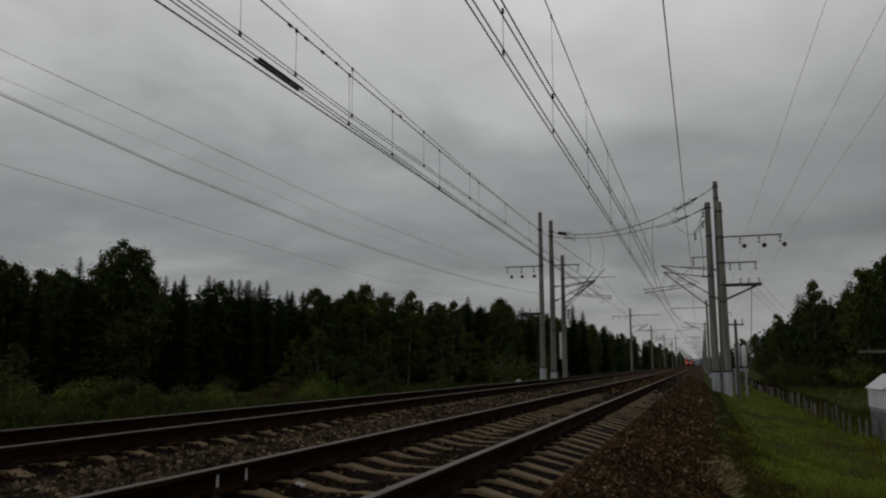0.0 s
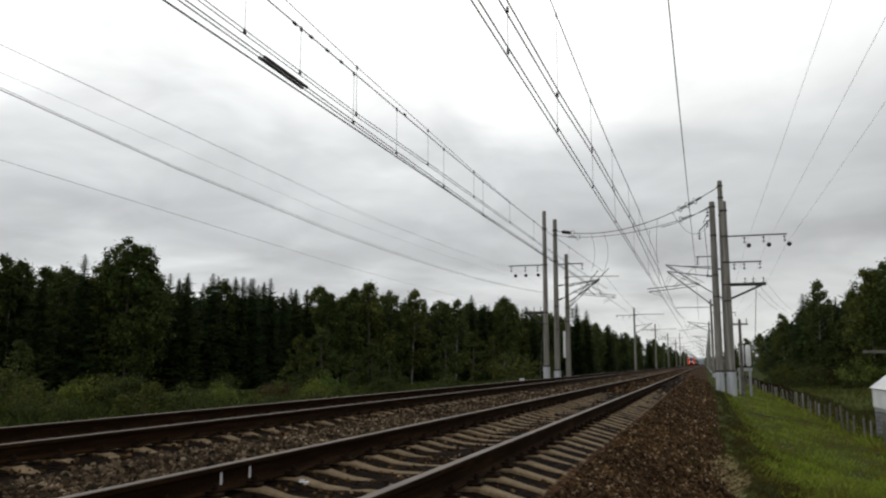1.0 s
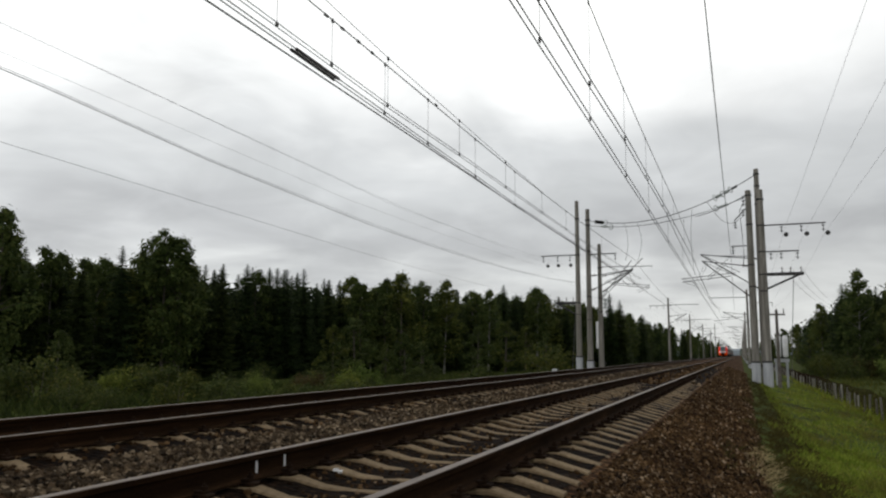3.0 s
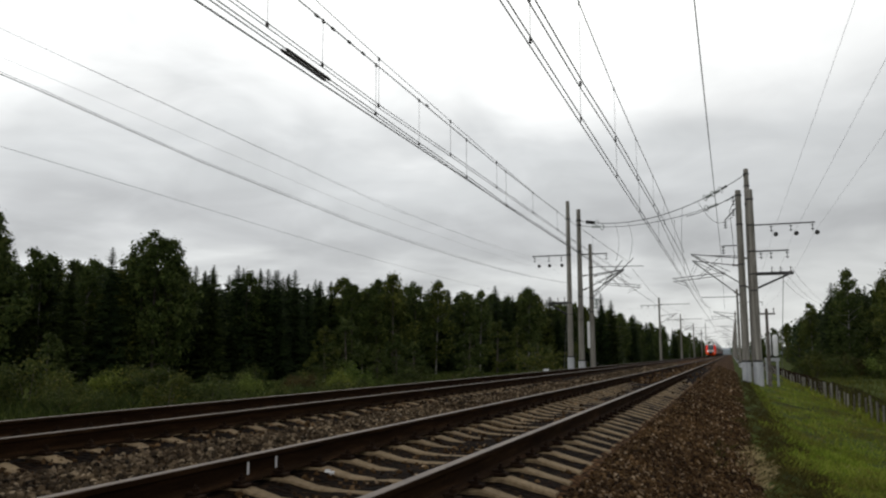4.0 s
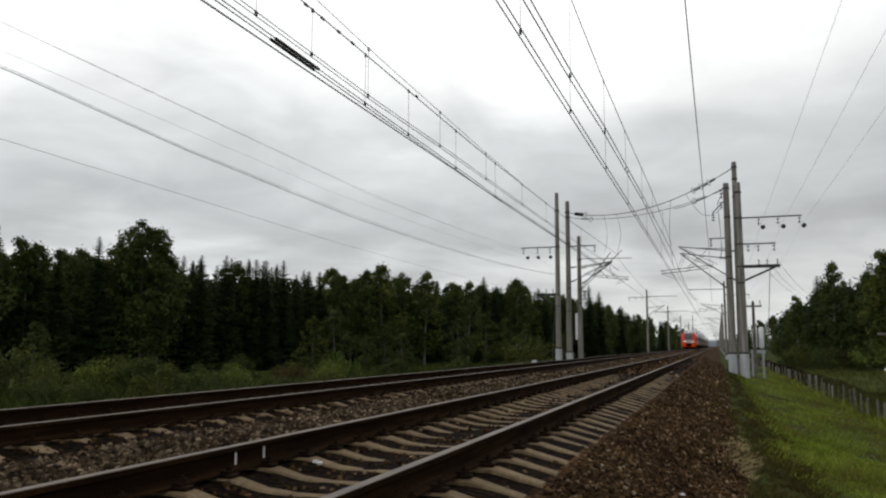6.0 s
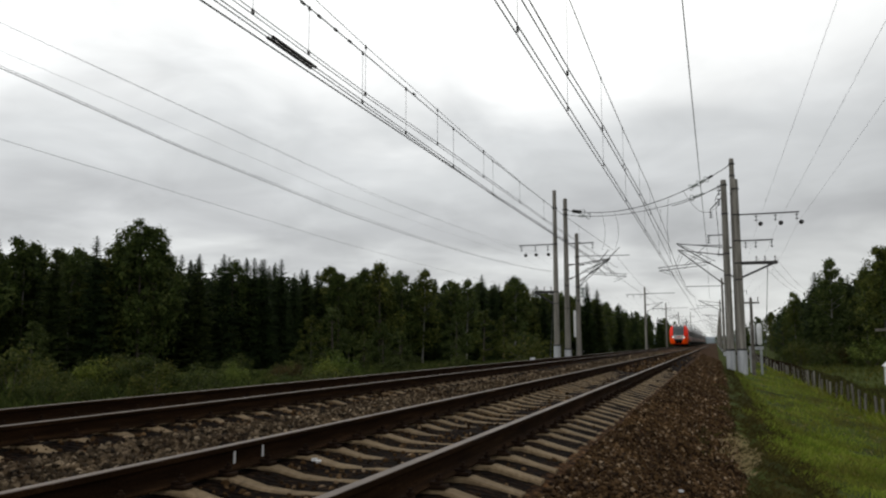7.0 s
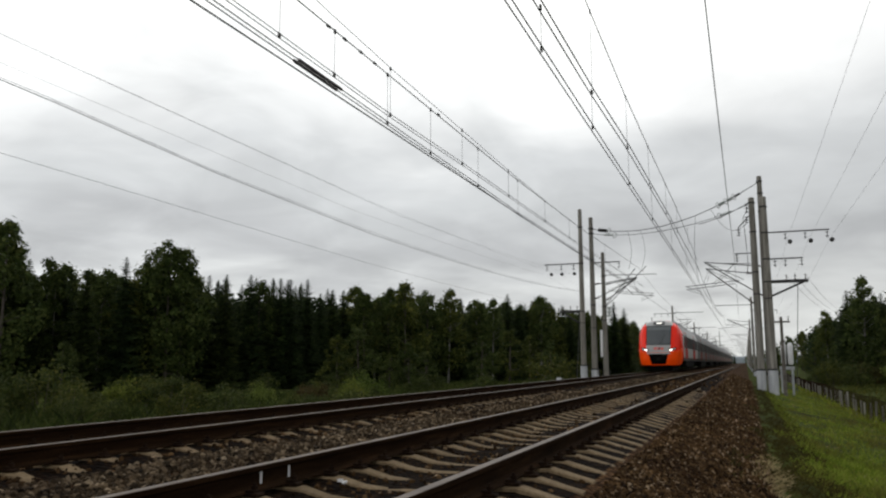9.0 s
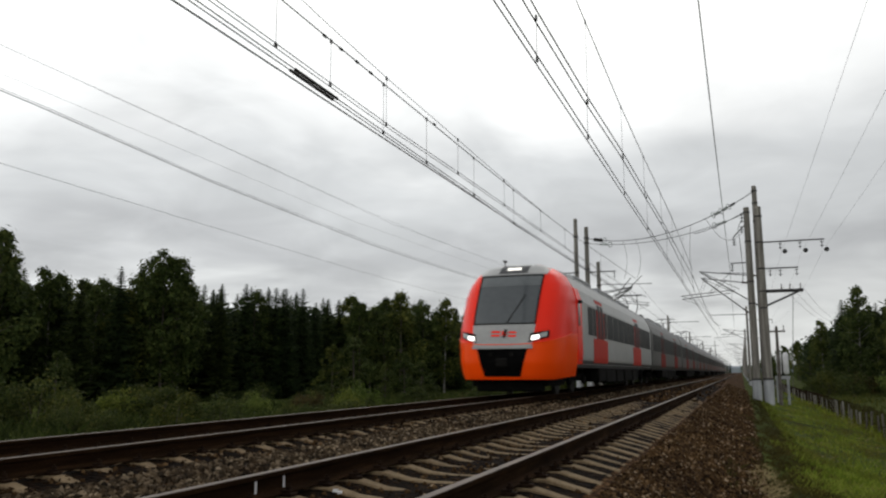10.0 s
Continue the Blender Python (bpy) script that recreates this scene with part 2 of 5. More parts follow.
OPENING_SHADE = two_tone("shaded_opening", (0.002, 0.002, 0.002), (0.006, 0.006, 0.006), 2.0, 25.0, 0.95, 0.0, 0.1, 0.004, 0.0, "object_space")
TOP_BAND = two_tone("grey_tinted_band", (0.09, 0.1, 0.105), (0.13, 0.14, 0.145), 0.8, 6.0, 0.15, 0.0, 0.0, 0.001, 0.6, "object_space")
TINTED = two_tone("tinted_side_window", (0.008, 0.009, 0.01), (0.018, 0.02, 0.021), 0.8, 6.0, 0.4, 0.0, 0.0, 0.001, 0.06, "object_space")
TOP_LAMP = glow_lamp("lit_top_lamp", (1.0, 0.97, 0.9), 1.6)
HEADLAMP = glow_lamp("lit_headlamp", (1.0, 0.96, 0.9), 2.6)


# ---- mesh tools
class Mesh:
    """Collects vertices and faces of one part."""

    def __init__(self):
        self.v, self.f = [], []

    def add(self, verts, faces):
        o = len(self.v)
        self.v += [tuple(p) for p in verts]
        self.f += [tuple(i + o for i in q) for q in faces]
        return self

    def box(self, x0, x1, y0, y1, z0, z1, c=0.0):
        """A box with chamfered edges of width c."""
        if c <= 0:
            p = [(x, y, z) for x in (x0, x1) for y in (y0, y1) for z in (z0, z1)]
            return self.add(p, [(0, 1, 3, 2), (4, 6, 7, 5), (0, 4, 5, 1), (2, 3, 7, 6), (0, 2, 6, 4), (1, 5, 7, 3)])
        bm = bmesh.new()
        for sx, x in ((1, x0), (-1, x1)):
            for sy, y in ((1, y0), (-1, y1)):
                for sz, z in ((1, z0), (-1, z1)):
                    for d in ((0, c, c), (c, 0, c), (c, c, 0)):
                        bm.verts.new((x + sx * d[0], y + sy * d[1], z + sz * d[2]))
        bmesh.ops.convex_hull(bm, input=bm.verts)
        bmesh.ops.dissolve_limit(bm, angle_limit=0.02, verts=bm.verts, edges=bm.edges)
        bm.verts.index_update()
        self.add([q.co[:] for q in bm.verts], [[q.index for q in face.verts] for face in bm.faces])
        bm.free()
        return self

    def tube(self, a, b, r, r2=None, n=8, cap=True):
        a, b = Vector(a), Vector(b)
        r2 = r if r2 is None else r2
        q = (b - a).to_track_quat("Z", "Y")
        ring = [q @ Vector((math.cos(k * math.tau / n), math.sin(k * math.tau / n), 0)) for k in range(n)]
        faces = [(k, (k + 1) % n, n + (k + 1) % n, n + k) for k in range(n)]
        if cap:
            faces += [tuple(range(n))[::-1], tuple(range(n, 2 * n))]
        return self.add([a + p * r for p in ring] + [b + p * r2 for p in ring], faces)

    def rope(self, pts, r, n=5):
        pts = [Vector(p) for p in pts]
        rings = []
        for i, p in enumerate(pts):
            d = pts[min(i + 1, len(pts) - 1)] - pts[max(i - 1, 0)]
            q = d.to_track_quat("Z", "Y")
            rings.append([p + q @ Vector((math.cos(k * math.tau / n) * r, math.sin(k * math.tau / n) * r, 0)) for k in range(n)])
        v = [p for ring in rings for p in ring]
        m = len(pts)
        f = [(i * n + k, i * n + (k + 1) % n, (i + 1) * n + (k + 1) % n, (i + 1) * n + k) for i in range(m - 1) for k in range(n)]
        return self.add(v, f)

    def lathe(self, origin, axis, profile, n=10):
        """profile: (distance along the axis, radius) pairs."""
        q = Vector(axis).to_track_quat("Z", "Y")
        o = Vector(origin)
        v = [o + q @ Vector((r * math.cos(k * math.tau / n), r * math.sin(k * math.tau / n), h)) for h, r in profile for k in range(n)]
        m = len(profile)
        f = [(i * n + k, i * n + (k + 1) % n, (i + 1) * n + (k + 1) % n, (i + 1) * n + k) for i in range(m - 1) for k in range(n)]
        f += [tuple(range(n))[::-1], tuple(range((m - 1) * n, m * n))]
        return self.add(v, f)

    def prism(self, outline, y0, y1, steps=1):
        """An outline of (x, z) drawn along y."""
        n = len(outline)
        v = [(x, y0 + (y1 - y0) * s / steps, z) for s in range(steps + 1) for x, z in outline]
        f = [(s * n + k, s * n + (k + 1) % n, (s + 1) * n + (k + 1) % n, (s + 1) * n + k) for s in range(steps) for k in range(n)]
        f += [tuple(range(n))[::-1], tuple(range(steps * n, (steps + 1) * n))]
        return self.add(v, f)

    def sheet(self, rows):
        """A grid of points, row by row."""
        n = len(rows[0])
        v = [p for row in rows for p in row]
        f = [(i * n + k, i * n + k + 1, (i + 1) * n + k + 1, (i + 1) * n + k) for i in range(len(rows) - 1) for k in range(n - 1)]
        return self.add(v, f)

    def done(self, name, smooth=False):
        me = bpy.data.meshes.new(name)
        me.from_pydata(self.v, [], self.f)
        if smooth:
            me.shade_smooth()
        me.update()
        return me


def fixed_normals(me):
    bm = bmesh.new()
    bm.from_mesh(me)
    bmesh.ops.recalc_face_normals(bm, faces=bm.faces)
    bm.to_mesh(me)
    bm.free()
    return me


def part(name, shape, mat, parent=None, label="", smooth=False, at=None, fix=True):
    """Links one mesh object under a thing or a part."""
    me = shape if isinstance(shape, bpy.types.Mesh) else shape.done(name, smooth)
    if not isinstance(shape, bpy.types.Mesh) and fix:
        fixed_normals(me)
    if not me.materials:
        me.materials.append(mat)
    ob = new(name, me)
    ob.parent = parent
    if at is not None:
        ob.matrix_basis = at
    if label:
        ob["label"] = label
    return ob


def thing(name, label, category, group="", m=None, kind=""):
    e = new(name)
    e.empty_display_size = 0.2
    if m is not None:
        e.matrix_basis = m
    return tagged(e, label, category, group, kind)


def step(t):
    t = min(1.0, max(0.0, t))
    return t * t * (3 - 2 * t)


def profile(x, table):
    xs, zs = zip(*table)
    return float(np.interp(x, xs, zs))


# ---- ground: one sheet to the horizon
SIDE = [(-3000, -2.0), (-200, -2.4), (-60, -2.6), (-14.0, -2.3), (-10.2, -0.85), (-9.0, -0.78), (0.0, -0.78), (0.9, -1.02), (1.6, -1.32), (5.3, -2.08), (9, -2.35),
        (20, -2.1), (60, -0.6), (200, 0.0), (3000, 0.0)]


def ground_z(x, y):
    z = profile(x, SIDE)
    if x > 0.4 or x < -10.5:
        d = min(1.0, abs(x - (0.4 if x > 0 else -10.5)) / 1.5)
        z += d * (0.10 * noise.noise((x * 0.9, y * 0.9, 0)) + 0.22 * noise.noise((x * 0.16, y * 0.16, 3)))
    return z


xs = sorted({-3000, -1200, -500, -250, -160, -110, -80, -60, -45, -35, -28, *np.linspace(-22, -10, 13), -9.0, -5, *np.linspace(0.0, 9, 31), 11, 13, 16, 20, 26, 35, 50, 80, 130, 250, 600, 1500, 3000})
ys = sorted({-1500, -300, -80, -30, -12, *np.linspace(-6, 60, 111), *np.linspace(63, 200, 40), 230, 270, 320, 400, 520, 700, 1000, 1600, 3000, 4500})
grd = Mesh().sheet([[(float(x), float(y), ground_z(float(x), float(y))) for x in xs] for y in ys])
tagged(part("ground", grd, MEADOW, smooth=True), "rough green meadow falling away from the railway embankment", "ground", kind="structure")

# ballast bed, with a heaped shoulder and a stony foot path
BED = [(-10.1, -0.83), (-9.35, -0.66), (-8.75, -0.38), (-8.36, -0.315), (-7.95, -0.222), (-6.06, -0.222), (-5.65, -0.275), (-5.35, -0.285), (-4.82, -0.33), (-4.3, -0.32),
       (-3.99, -0.312), (-3.58, -0.222), (-1.7, -0.222), (-1.29, -0.308), (-1.15, -0.335), (-0.95, -0.365), (-0.45, -0.57), (-0.2, -0.69), (0.1, -0.765), (0.55, -1.05)]


def bed_z(x, y):
    return profile(x, BED) + 0.02 * noise.noise((x * 3.1, y * 3.1, 7)) + 0.02 * noise.noise((x * 0.8, y * 0.8, 9)) - 0.06 * step((0.68 - min(abs(x - XN), abs(x - XF))) / 0.34) \
        + (0.07 * step((y - 18) / 30) if -8.6 < x < -1.2 else 0)


bx = np.unique(np.concatenate([np.linspace(-10.1, 0.55, 86), [p[0] for p in BED]]))
by = np.unique(np.concatenate([np.linspace(-20, 2, 20), np.linspace(2, 30, 190), np.geomspace(30, 1600, 60)]))
bed = Mesh().sheet([[(float(x), float(y), bed_z(float(x), float(y))) for x in bx] for y in by])
tagged(part("ballast_bed", bed, GRAVEL, smooth=True), "brown crushed stone ballast bed under two railway tracks", "ballast", kind="structure")


# Oily gravel, darkened further: the gaps' shadow is put into its colour.
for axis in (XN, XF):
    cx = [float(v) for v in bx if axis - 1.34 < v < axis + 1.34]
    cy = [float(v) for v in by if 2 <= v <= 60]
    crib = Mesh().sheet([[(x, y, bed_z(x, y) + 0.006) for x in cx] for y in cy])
    tagged(part("oily_crib", crib, OILY_SHADOW, smooth=True), "oily gravel between the sleepers, darkened for the shadow in the gaps", "ballast", kind="structure")


def scatter_stones(name, count, area, size, seed, label, lift=0.3, mat=None, coarse=False):
    """Broken stones lying on the bed, all in one mesh."""
    rng = np.random.default_rng(seed)
    g = (1 + 5 ** 0.5) / 2
    ico = np.array([(-1, g, 0), (1, g, 0), (-1, -g, 0), (1, -g, 0), (0, -1, g), (0, 1, g), (0, -1, -g), (0, 1, -g), (g, 0, -1), (g, 0, 1), (-g, 0, -1), (-g, 0, 1)]) / 1.9
    tri = np.array([(0, 11, 5), (0, 5, 1), (0, 1, 7), (0, 7, 10), (0, 10, 11), (1, 5, 9), (5, 11, 4), (11, 10, 2), (10, 7, 6), (7, 1, 8),
                    (3, 9, 4), (3, 4, 2), (3, 2, 6), (3, 6, 8), (3, 8, 9), (4, 9, 5), (2, 4, 11), (6, 2, 10), (8, 6, 7), (9, 8, 1)])
    if coarse:
        ico = np.array([(1, 0, 0), (0, 1, 0), (-1, 0, 0), (0, -1, 0), (0, 0, 1), (0, 0, -1)]) * 1.05
        tri = np.array([(0, 1, 4), (1, 2, 4), (2, 3, 4), (3, 0, 4), (1, 0, 5), (2, 1, 5), (3, 2, 5), (0, 3, 5)])
    corners = len(ico)
    x0, x1, y0, y1 = area
    px = rng.uniform(x0, x1, count)
    py = y0 + (y1 - y0) * rng.uniform(0, 1, count) ** 1.25
    keep = np.ones(count, bool)
    for axis in (XN, XF):
        for side in (-1, 1):
            keep &= np.abs(px - axis - side * GAUGE / 2) > 0.09
    on = ((np.abs(px - XN) < 1.33) | (np.abs(px - XF) < 1.33)) & (np.abs((py / PITCH - np.round(py / PITCH))) * PITCH < 0.125)
    keep &= ~(on & (rng.uniform(0, 1, count) > 0.05))
    keep &= ~((np.abs(px - XN) < 1.36) & (px > XN) & (px < -1.2) & (px > RAIL_R) & (rng.uniform(0, 1, count) > 0.05))
    keep &= ~((np.abs(px - XN) < 0.75) & (rng.uniform(0, 1, count) > 0.45))
    px, py = px[keep], py[keep]
    n = len(px)
    pz = np.array([bed_z(a, b) for a, b in zip(px, py)])
    s = size * rng.uniform(0.55, 1.35, n) * 0.5
    v = ico[None] * (s[:, None] * rng.uniform(0.6, 1.25, (n, 3)))[:, None, :] * rng.uniform(0.6, 1.3, (n, corners, 1))
    a = rng.uniform(0, math.tau, n)
    b = rng.uniform(-0.6, 0.6, n)
    ca, sa, cb, sb = np.cos(a), np.sin(a), np.cos(b), np.sin(b)
    x, y, z = v[..., 0], v[..., 1], v[..., 2]
    y, z = y * cb[:, None] - z * sb[:, None], y * sb[:, None] + z * cb[:, None]
    x, y = x * ca[:, None] - y * sa[:, None], x * sa[:, None] + y * ca[:, None]
    v = np.stack([x + px[:, None], y + py[:, None], z + (pz + s * lift)[:, None]], -1).reshape(-1, 3)
    f = (tri[None] + corners * np.arange(n)[:, None, None]).reshape(-1, 3)
    me = bpy.data.meshes.new(name)
    me.from_pydata(v.tolist(), [], f.tolist())
    tagged(part(name, me, mat or STONE), label, "ballast", kind="stuff")


PITCH = 0.555
SHOULDER = "loose dark brown ballast stones on the shoulder"
BETWEEN = "loose grey and brown ballast stones between the two tracks"
scatter_stones("ballast_stones", 15000, (-1.22, 0.45, 2.5, 10.0), 0.043, 1, SHOULDER)
scatter_stones("ballast_stones", 20000, (-1.22, 0.5, 8.0, 34.0), 0.056, 2, SHOULDER, coarse=True)
scatter_stones("ballast_stones", 9000, (-1.2, 0.4, 30.0, 75.0), 0.1, 6, "loose brown ballast stones on the shoulder farther along", coarse=True)
scatter_stones("ballast_stones", 6500, (-3.75, -1.3, 3.5, 13.0), 0.045, 3, "loose brown ballast stones between the sleepers")
scatter_stones("ballast_stones", 10000, (-5.75, -3.6, 4.5, 14.0), 0.06, 5, BETWEEN, mat=GREY_STONE)
scatter_stones("ballast_stones", 11000, (-5.75, -3.6, 12.0, 36.0), 0.075, 7, BETWEEN, mat=GREY_STONE, coarse=True)
scatter_stones("ballast_stones", 6000, (-5.75, -3.6, 32.0, 80.0), 0.13, 8, BETWEEN, mat=GREY_STONE, coarse=True)
scatter_stones("ballast_stones", 5000, (-9.2, -5.6, 5.0, 16.0), 0.055, 9, "loose brown ballast stones along the farther track")
scatter_stones("ballast_stones", 7000, (-3.8, -1.3, 28.0, 95.0), 0.13, 10, "loose brown ballast stones between the sleepers farther along", coarse=True)
scatter_stones("ballast_stones", 9000, (-9.2, -1.3, 12.0, 34.0), 0.06, 4, "loose brown ballast stones between the sleepers", coarse=True)

# ---- tracks
RAIL = [(-0.075, -0.18), (0.075, -0.18), (0.075, -0.169), (0.03, -0.155), (0.010, -0.14), (0.009, -0.055), (0.014, -0.047), (0.036, -0.038), (0.0375, -0.012), (0.034, -0.004),
        (-0.034, -0.004), (-0.0375, -0.012), (-0.036, -0.038), (-0.014, -0.047), (-0.009, -0.055), (-0.010, -0.14), (-0.03, -0.155), (-0.075, -0.169)]
TOP = [(-0.0335, -0.0038), (-0.028, -0.0005), (-0.016, 0.001), (0.016, 0.001), (0.028, -0.0005), (0.0335, -0.0038)]
for axis, word in ((XN, "nearer"), (XF, "farther")):
    for side in (-1, 1):
        r = thing("rail", "rusty steel rail with a worn bright running top", "rail", "rails", pose(axis + side * GAUGE / 2, 0, 0))
        part("web_and_foot", Mesh().prism(RAIL, -20, 1600, 2), RAIL_SIDE, r)
        part("running_top", Mesh().prism(TOP, -20, 1600, 2), RAIL_TOP, r, "worn bright steel")


def sleeper_mesh(m, x=0.0, y=0.0):
    st = [(-1.35, -0.292, 0.07), (-1.18, -0.25, 0.074), (-0.98, -0.196, 0.08), (-0.62, -0.196, 0.08), (-0.38, -0.252, 0.064), (-0.15, -0.272, 0.058)]
    st = st + [(-a, b, c) for a, b, c in st[::-1]]
    v, n = [], len(st)
    for a, t, h in st:
        v += [(x + a, y - h - 0.015, -0.40), (x + a, y - h - 0.006, t - 0.012), (x + a, y - h + 0.01, t), (x + a, y + h - 0.01, t), (x + a, y + h + 0.006, t - 0.012), (x + a, y + h + 0.015, -0.40)]
    f = [(i * 6 + k, i * 6 + k + 1, i * 6 + k + 7, i * 6 + k + 6) for i in range(n - 1) for k in range(5)]
    f += [tuple(range(6))[::-1], tuple(range((n - 1) * 6, n * 6))]
    return m.add(v, f)


def clip_mesh():
    m = Mesh()
    m.box(-0.055, 0.055, -0.05, 0.05, -0.192, -0.165, 0.006)
    m.tube((0.0, 0, -0.17), (0.0, 0, -0.10), 0.013, n=6)
    m.tube((0.0, 0, -0.14), (0.0, 0, -0.118), 0.026, n=6)
    m.box(-0.06, 0.02, -0.035, 0.035, -0.165, -0.146, 0.006)
    return m


CLIP_ME = fixed_normals(clip_mesh().done("rail_clip"))
CLIP_ME.materials.append(CLIP)
SLEEPER_ME = fixed_normals(sleeper_mesh(Mesh()).done("sleeper"))
SLEEPER_ME.materials.append(SLEEPER)
rs = random.Random(5)
for axis, y0, y1 in ((XN, 3.6, 60), (XF, 4.6, 48)):
    k0, k1 = int(y0 / PITCH), int(y1 / PITCH)
    for k in range(k0, k1):
        s = tagged(new("sleeper", SLEEPER_ME), "weathered tan concrete sleeper bedded in ballast", "sleeper", "sleepers of the tracks")
        s.matrix_basis = pose(axis + rs.uniform(-0.015, 0.015), k * PITCH - (0.2 if axis == XF else 0.02) + rs.uniform(-0.012, 0.012), rs.uniform(-0.006, 0.004), 0, 0, rs.uniform(-0.4, 0.4))
        if k * PITCH < 34:
            for side in (-1, 1):
                for inner in (-1, 1):
                    part("rail_clip", CLIP_ME, CLIP, s, at=pose(side * GAUGE / 2 + inner * 0.115, 0, 0, 0, 0, 0 if inner > 0 else 180))
    far = Mesh()
    for k in range(k1, int(420 / PITCH)):
        sleeper_mesh(far, axis, k * PITCH)
    tagged(part("far_sleepers", far, SLEEPER, fix=False), "weathered tan concrete sleepers of the track running away", "sleeper", kind="stuff")


# ---- overhead line: poles
POLE_RIGHT, POLE_LEFT = 54.0, 62.0


def insulator(m, top, down=True, length=0.45, n_disc=3, r=0.09):
    """A string of discs that hangs from top, or stands on it."""
    s = -1 if down else 1
    prof = [(0, 0.012)]
    for k in range(n_disc):
        h = length * (k + 0.4) / n_disc
        prof += [(h, 0.02), (h + 0.01, r), (h + 0.035, r * 0.8), (h + 0.05, 0.025)]
    prof.append((length, 0.012))
    return m.lathe(top, (0, 0, s), prof, 8)


def string(m, a, b, n_disc=4, r=0.1):
    """An insulator string drawn from a to b."""
    a, b = Vector(a), Vector(b)
    length = (b - a).length
    prof = [(0, 0.015)]
    for k in range(n_disc):
        h = length * (0.15 + 0.7 * k / n_disc)
        prof += [(h, 0.02), (h + 0.015, r), (h + 0.05, r * 0.75), (h + 0.07, 0.025)]
    prof.append((length, 0.015))
    return m.lathe(a, b - a, prof, 8)


def pole(x, y, z0, top, r_top=0.15, r_base=0.22, label="round tapered concrete catenary pole beside the tracks", base=1.5, group="catenary poles"):
    p = thing("catenary_pole", label, "pole", group, pose(x, y, 0))
    part("shaft", Mesh().lathe((0, 0, z0), (0, 0, 1), [(0, r_base), ((top - z0) * 0.5, (r_base + r_top) / 2), (top - z0 - 0.04, r_top), (top - z0, r_top * 0.8)], 16), CONCRETE, p, smooth=False)
    if base:
        part("foundation", Mesh().lathe((0, 0, z0 - 0.5), (0, 0, 1), [(0, r_base - 0.02), (0.5, r_base - 0.01), (0.75, r_base + 0.02), (base - 0.2, r_base + 0.03), (base, r_base + 0.03), (base + 0.03, r_base + 0.005)], 12), WHITEWASH, p, "whitewashed concrete foot")
        part("clamp", Mesh().lathe((0, 0, z0 - 0.5 + base), (0, 0, 1), [(0, r_base), (0.01, r_base + 0.05), (0.11, r_base + 0.05), (0.12, r_base)], 14).box(r_base - 0.02, r_base + 0.14, -0.06, 0.06, -0.02, 0.12), STEEL, p, "rusty steel clamp")
    return p


def band(p, z, r):
    part("band", Mesh().lathe((0, 0, z), (0, 0, 1), [(0, r), (0.01, r + 0.02), (0.09, r + 0.02), (0.1, r)], 14), STEEL, p)


def cantilever(p, x0, reach, zc, side=-1, hi=1.65, foot=0.0):
    """A bracket of tubes from a pole towards the track, holding messenger and contact wire."""
    zt = zc + hi
    m = Mesh()
    m.tube((0, 0, zc + 0.05 - foot), (side * reach, 0, zt - 0.05), 0.035)
    m.tube((0, 0, zt - 0.45), (side * reach * 1.02, 0, zt), 0.032)
    m.tube((side * reach * 0.95, 0, zt - 0.1), (side * reach * 0.35, 0, zc + 0.75), 0.02, n=6)
    m.tube((side * reach * 0.5, 0, zt - 0.2), (side * reach * 0.9, 0, zc + 0.5), 0.018, n=6)
    part("bracket_tube", m, GALV, p)
    a = Mesh()
    a.tube((side * reach * 0.42, 0, zc + 0.72), (side * (reach + 1.3), 0, zc + 0.42), 0.024)
    a.tube((side * (reach + 1.25), 0, zc + 0.42), (side * (reach + 0.3), 0, zc + 0.04), 0.014, n=6)
    a.tube((side * reach * 0.9, 0, zt - 0.2), (side * (reach + 0.2), 0, zc + 0.5), 0.01, n=6)
    part("steady_arm", a, GALV, p)
    i = Mesh()
    string(i, (side * 0.16, 0, zt - 0.42), (side * 0.62, 0, zt - 0.34), 4, 0.085)
    rise = (hi - 0.1 + foot) / reach
    string(i, (side * 0.16, 0, zc + 0.05 - foot + 0.16 * rise), (side * 0.6, 0, zc + 0.05 - foot + 0.6 * rise), 4, 0.085)
    part("insulator", i, PORCELAIN, p, "brown porcelain insulator")


def crossbar(p, z, x0, x1, hang, strut=0.0, up=()):
    t = 0.1 if strut else 0.04
    m = Mesh().box(min(x0, x1), max(x0, x1), -t, t, z - t, z + t, 0.008)
    if strut:
        m.tube((x0, 0, z - strut), (x1 * 0.92, 0, z - 0.03), 0.07, n=6)
    part("crossarm", m, STEEL, p)
    for x in hang:
        part("insulator", insulator(Mesh(), (x, 0, z - 0.04), True, 0.5, 2, 0.12), STEEL, p)
    for x in up:
        part("insulator", insulator(Mesh(), (x, 0, z + 0.04), False, 0.42, 2, 0.07), PORCELAIN, p)


# the pair of poles on the near side
zr = ground_z(1.5, POLE_RIGHT)
pl = pole(0.86, POLE_RIGHT, ground_z(0.8, POLE_RIGHT) - 0.2, 11.3, 0.18, 0.25, base=1.9)
cantilever(pl, 0, 2.95, 5.05, -1, 1.75, 0.8)
for z in (5.0, 6.4, 9.0, 10.9):
    band(pl, z, 0.2)
feed = Mesh().box(-1.15, 0, -0.03, 0.03, 7.66, 7.72, 0.006)
part("feeder_arm", feed, STEEL, pl)
part("insulator", insulator(Mesh(), (-1.05, 0, 7.68), True, 0.55, 3, 0.12), STEEL, pl)
jump = Mesh()
